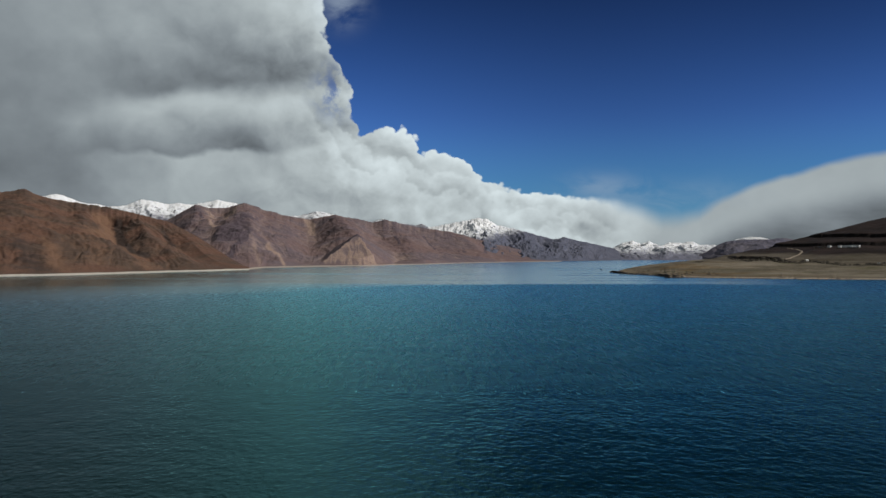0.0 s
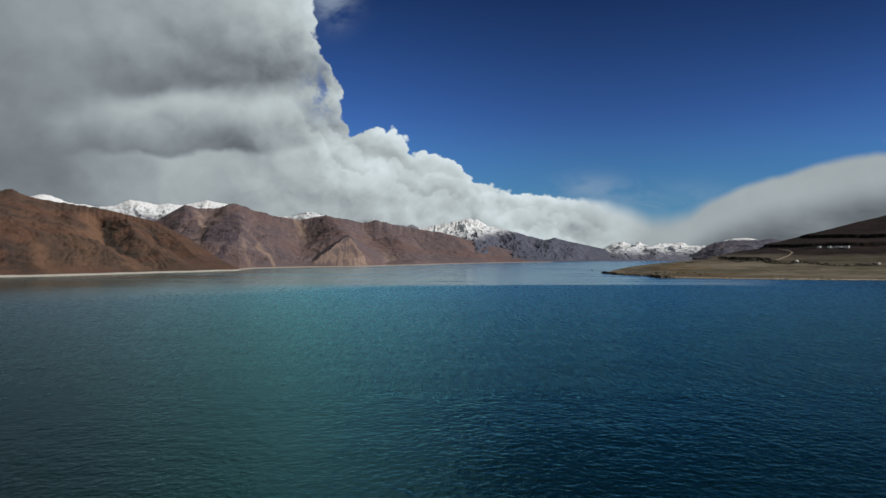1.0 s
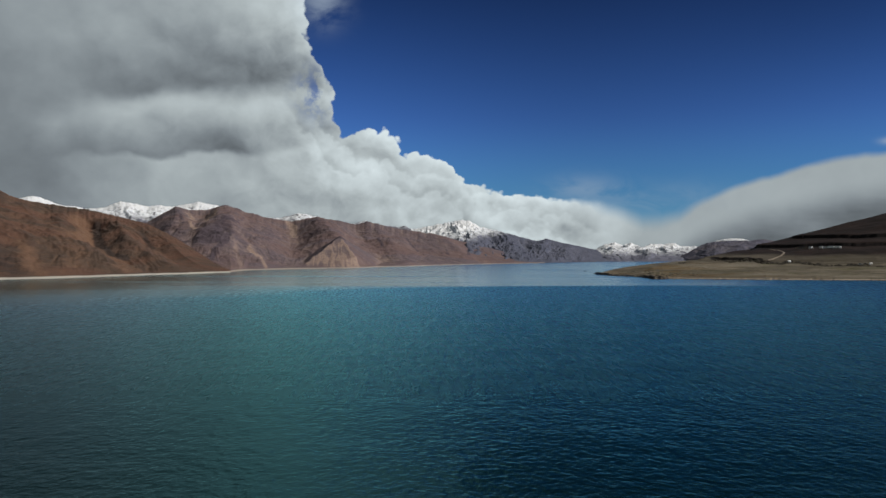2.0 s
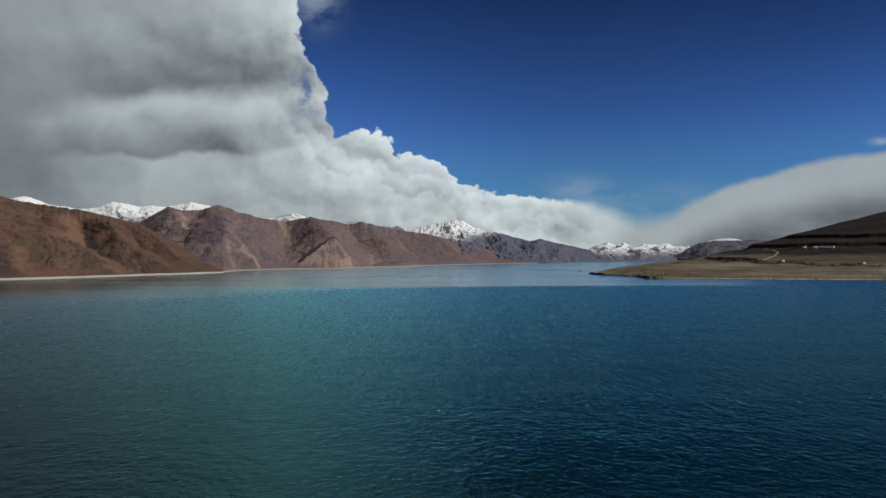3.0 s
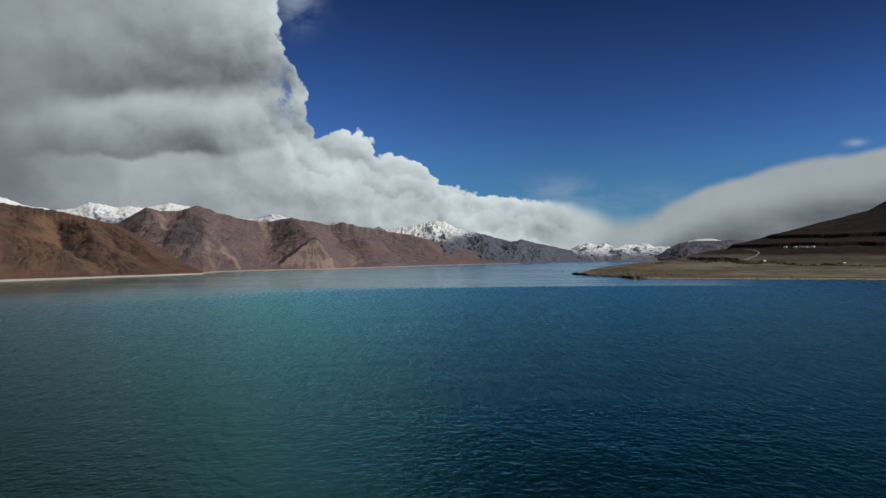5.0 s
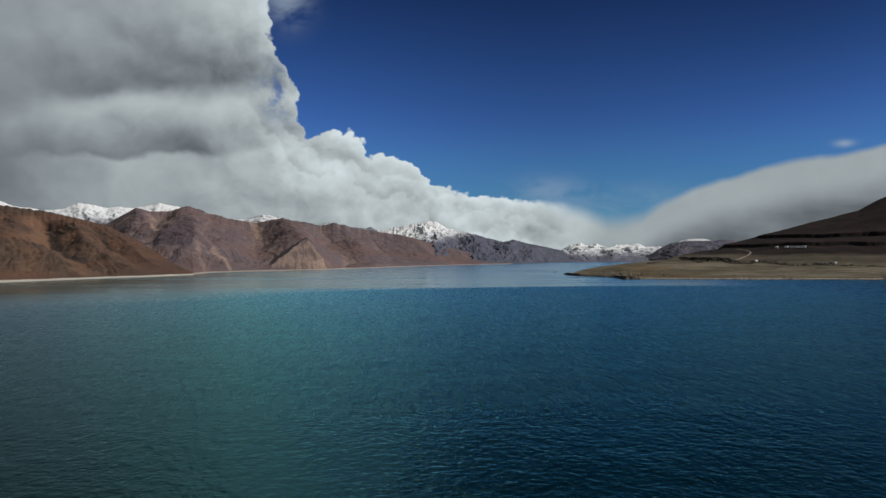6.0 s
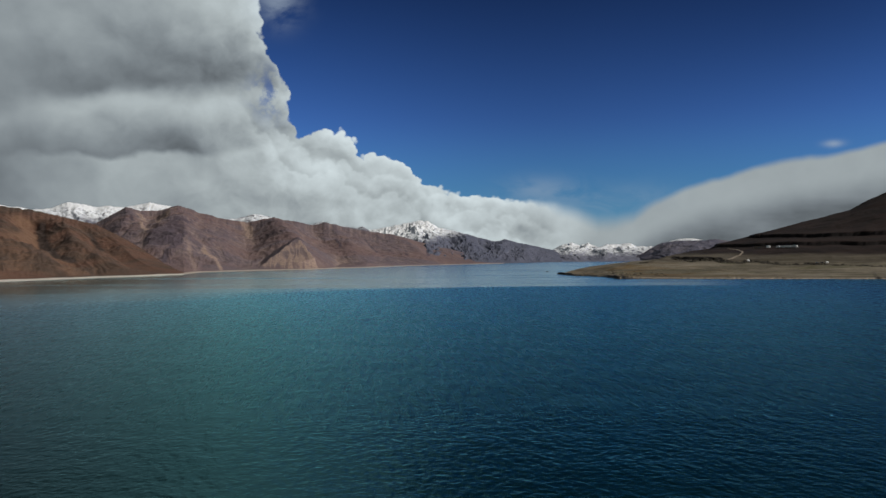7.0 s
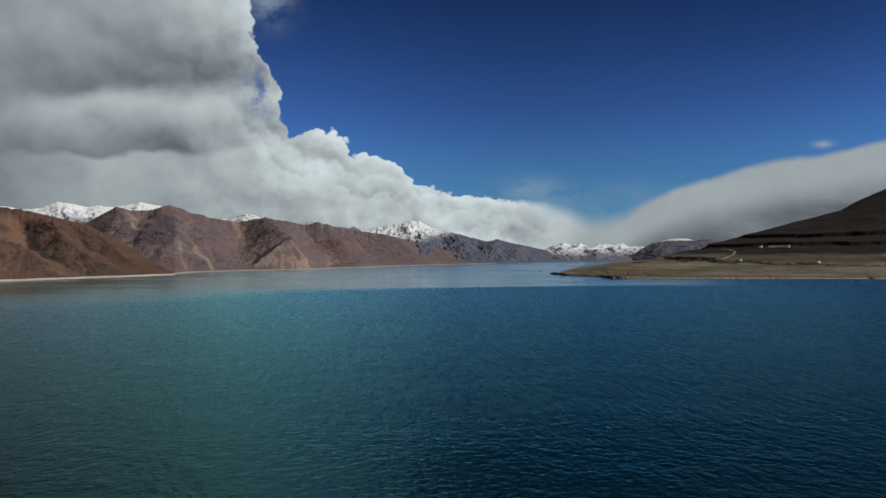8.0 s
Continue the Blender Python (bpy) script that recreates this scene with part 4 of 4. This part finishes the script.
def tent(name, label):
    t = thing(name, label, "tent", "tents on the steppe")
    bm = bmesh.new()
    box(bm, -1.7, 1.7, -1.4, 1.4, -0.3, 1.5, 0.05)
    part("wall", bm, CANVAS, t)
    bm = bmesh.new()
    v = [bm.verts.new(p) for p in ((-1.95, -1.6, 1.42), (1.95, -1.6, 1.42), (1.95, 1.6, 1.42), (-1.95, 1.6, 1.42), (-1.95, 0, 2.5), (1.95, 0, 2.5))]
    for f in ((0, 1, 5, 4), (2, 3, 4, 5), (0, 4, 3), (1, 2, 5), (0, 3, 2, 1)):
        bm.faces.new([v[i] for i in f])
    part("roof", bm, CANVAS, t)
    part("door_flap", box(bmesh.new(), -0.5, 0.5, -1.46, -1.39, 0.0, 1.38), ROOF_EARTH, t)
    for sx in (-1, 1):
        part("pole", box(bmesh.new(), sx * 1.85 - 0.04, sx * 1.85 + 0.04, -0.04, 0.04, -0.3, 2.45), ROOF_GREY, t)
    return t


first_tent = settle(tent("tent", "small white canvas tent on dry grass"), 628.9, 1012.8, 8)
settle(copy_thing(first_tent, Matrix()), 539.2, 1062.8, 15)


def car(name, label, paint):
    t = thing(name, label, "car", "parked cars")
    bm = box(bmesh.new(), -2.3, 2.3, -0.9, 0.9, 0.42, 1.05, 0.12)
    part("body", bm, paint, t)
    bm = bmesh.new()
    lo = [bm.verts.new((x, y, 1.0)) for x, y in ((-2.1, -0.86), (1.0, -0.86), (1.0, 0.86), (-2.1, 0.86))]
    hi = [bm.verts.new((x, y, 1.85)) for x, y in ((-1.9, -0.74), (0.35, -0.74), (0.35, 0.74), (-1.9, 0.74))]
    for i in range(4):
        bm.faces.new((lo[i], lo[(i + 1) % 4], hi[(i + 1) % 4], hi[i]))
    bm.faces.new(hi)
    part("cabin", bm, paint, t)
    for sy in (-1, 1):
        part("side_window", box(bmesh.new(), -1.75, 0.35, sy * 0.81 - 0.03, sy * 0.81 + 0.03, 1.15, 1.65), DARK_GLASS, t)
        part("headlight", box(bmesh.new(), 2.24, 2.33, sy * 0.65 - 0.14, sy * 0.65 + 0.14, 0.7, 0.86, 0.02), DARK_GLASS, t)
    part("bumper", box(bmesh.new(), 2.2, 2.42, -0.88, 0.88, 0.4, 0.6, 0.04), RUBBER, t)
    for sx in (-1.45, 1.45):
        for sy in (-0.82, 0.82):
            bm = bmesh.new()
            bmesh.ops.create_cone(bm, cap_ends=True, segments=16, radius1=0.38, radius2=0.38, depth=0.24, matrix=Matrix.Translation((sx, sy, 0.38)) @ Matrix.Rotation(radians(90), 4, "X"))
            wheel = part("wheel", bm, RUBBER, t)
            bm = bmesh.new()
            bmesh.ops.create_cone(bm, cap_ends=True, segments=12, radius1=0.2, radius2=0.2, depth=0.27, matrix=Matrix.Translation((sx, sy, 0.38)) @ Matrix.Rotation(radians(90), 4, "X"))
            part("rim", bm, ROOF_GREY, wheel)
    return t


settle(car("car", "white parked off-road car on dry grass", CAR_WHITE), 616.8, 1016.9, -19)
settle(car("car", "dark parked off-road car beside a white tent", CAR_DARK), 623.7, 1015.4, -36)


def boat():
    """A small open rowing boat, dark and low in the water."""
    t = thing("rowing_boat", "small dark wooden rowing boat afloat near the headland", "boat")
    bm = bmesh.new()
    rows = []
    for i in range(9):
        s = -1 + i / 4
        half = 0.85 * (1 - abs(s) ** 2.6) + 0.04
        sheer = 0.62 + 0.28 * s * s
        rows.append([bm.verts.new((s * 2.4, y * half, z)) for y, z in ((-1, sheer), (-0.8, 0.1), (0, -0.22), (0.8, 0.1), (1, sheer), (0.9, sheer), (0.68, 0.16), (0, -0.08), (-0.68, 0.16), (-0.9, sheer))])
    for a, b in zip(rows, rows[1:]):
        for j in range(10):
            bm.faces.new((a[j], a[(j + 1) % 10], b[(j + 1) % 10], b[j]))
    bm.faces.new(rows[0])
    bm.faces.new(rows[-1])
    part("hull", bm, BOAT_WOOD, t)
    for x in (-1.1, 0.2, 1.3):
        part("bench", box(bmesh.new(), x - 0.14, x + 0.14, -0.72, 0.72, 0.40, 0.45), ROOF_EARTH, t)
    for sy in (-1, 1):
        part("oar", box(bmesh.new(), -1.3, 1.2, sy * 0.5 - 0.03, sy * 0.5 + 0.03, 0.47, 0.53), ROOF_EARTH, t)
    return t


boat().matrix_basis = Matrix.Translation((268, 1185, 0.05)) @ Matrix.Rotation(radians(20), 4, "Z")

# the winding dirt track up to the huts
bends = [(587.3, 1221.2), (585.3, 1192.8), (573.2, 1146.6), (554.2, 1114.2), (530.0, 1086.8), (511.8, 1070.5)]
knots = [Vector((x, y, 0)) for x, y in bends]
line = []
for i in range(len(knots) - 1):
    p0, p1, p2, p3 = knots[max(i - 1, 0)], knots[i], knots[i + 1], knots[min(i + 2, len(knots) - 1)]
    for k in range(12):
        t = k / 12
        line.append(0.5 * ((2 * p1) + (p2 - p0) * t + (2 * p0 - 5 * p1 + 4 * p2 - p3) * t * t + (3 * p1 - p0 - 3 * p2 + p3) * t ** 3))
line.append(knots[-1])
bm = bmesh.new()
strip = []
for i, p in enumerate(line):
    d = (line[min(i + 1, len(line) - 1)] - line[max(i - 1, 0)]).to_2d().normalized()
    row = []
    for k in range(-3, 4):
        x, y = p.x - d.y * k * 0.5, p.y + d.x * k * 0.5
        row.append(bm.verts.new((x, y, ground_z(x, y) + (0.35 if abs(k) < 3 else -0.3))))
    strip.append(row)
for a, b in zip(strip, strip[1:]):
    for k in range(6):
        bm.faces.new((a[k], a[k + 1], b[k + 1], b[k]))
me = bpy.data.meshes.new("dirt_track")
bm.to_mesh(me)
bm.free()
me.materials.append(DIRT)
tagged(new("dirt_track", me), "pale winding dirt track climbing the slope", "road", kind="structure")


# scrub and stones, too many to count
ICO = bmesh.new()
bmesh.ops.create_icosphere(ICO, subdivisions=2, radius=1.0)
ICO_V = np.array([v.co[:] for v in ICO.verts])
ICO_F = [[v.index for v in f.verts] for f in ICO.faces]
ICO.free()


def scatter(name, spots, mat, label, category):
    """Uneven lumps, each (x, y, z, width, height), as one stuff object."""
    verts, faces = [], []
    pick = np.random.RandomState(11)
    for x, y, z, w, h in spots:
        base = len(verts)
        rough = 1 + 0.35 * (pick.rand(len(ICO_V), 1) - 0.5)
        v = ICO_V * rough * np.array([w * (0.7 + 0.6 * pick.rand()), w * (0.7 + 0.6 * pick.rand()), h]) + np.array([x, y, z])
        verts += v.tolist()
        faces += [[i + base for i in f] for f in ICO_F]
    me = bpy.data.meshes.new(name)
    me.from_pydata(verts, [], faces)
    me.materials.append(mat)
    return tagged(new(name, me), label, category, kind="stuff")


def along(count, az0, az1, d_of, spread, size, tall, seed, low=-9.0):
    pick, out = np.random.RandomState(seed), []
    for _ in range(count):
        a = az0 + (az1 - az0) * pick.rand()
        r = np.interp(a, *FRONT) + d_of(a) + spread * pick.randn()
        x, y = VIEW_SPOT[0] + r * math.sin(math.radians(a)), VIEW_SPOT[1] + r * math.cos(math.radians(a))
        z = ground_z(x, y)
        if z > low:
            s = size * (0.5 + pick.rand() ** 2 * 1.2)
            out.append((x, y, z, s, s * tall))
    return out


scatter("shrubs", along(1700, 19.4, 40, lambda a: float(ditch_line(np.array([a]))[0]), 3.2, 1.7, 0.8, 3, 0.5)
        + along(260, 15, 21, lambda a: 70 + 30 * math.sin(a * 2), 22, 0.8, 0.4, 4, 1.0),
        SHRUB, "low dark scrub along a ditch on the steppe", "shrubs")
scatter("shore_stones", along(420, 13.7, 19.5, lambda a: 1.0, 2.2, 0.8, 0.5, 6, -0.5) + along(240, 19.5, 38, lambda a: 0.5, 2.0, 0.5, 0.4, 7, -0.5),
        STONE, "dark stones along the water's edge", "stones")
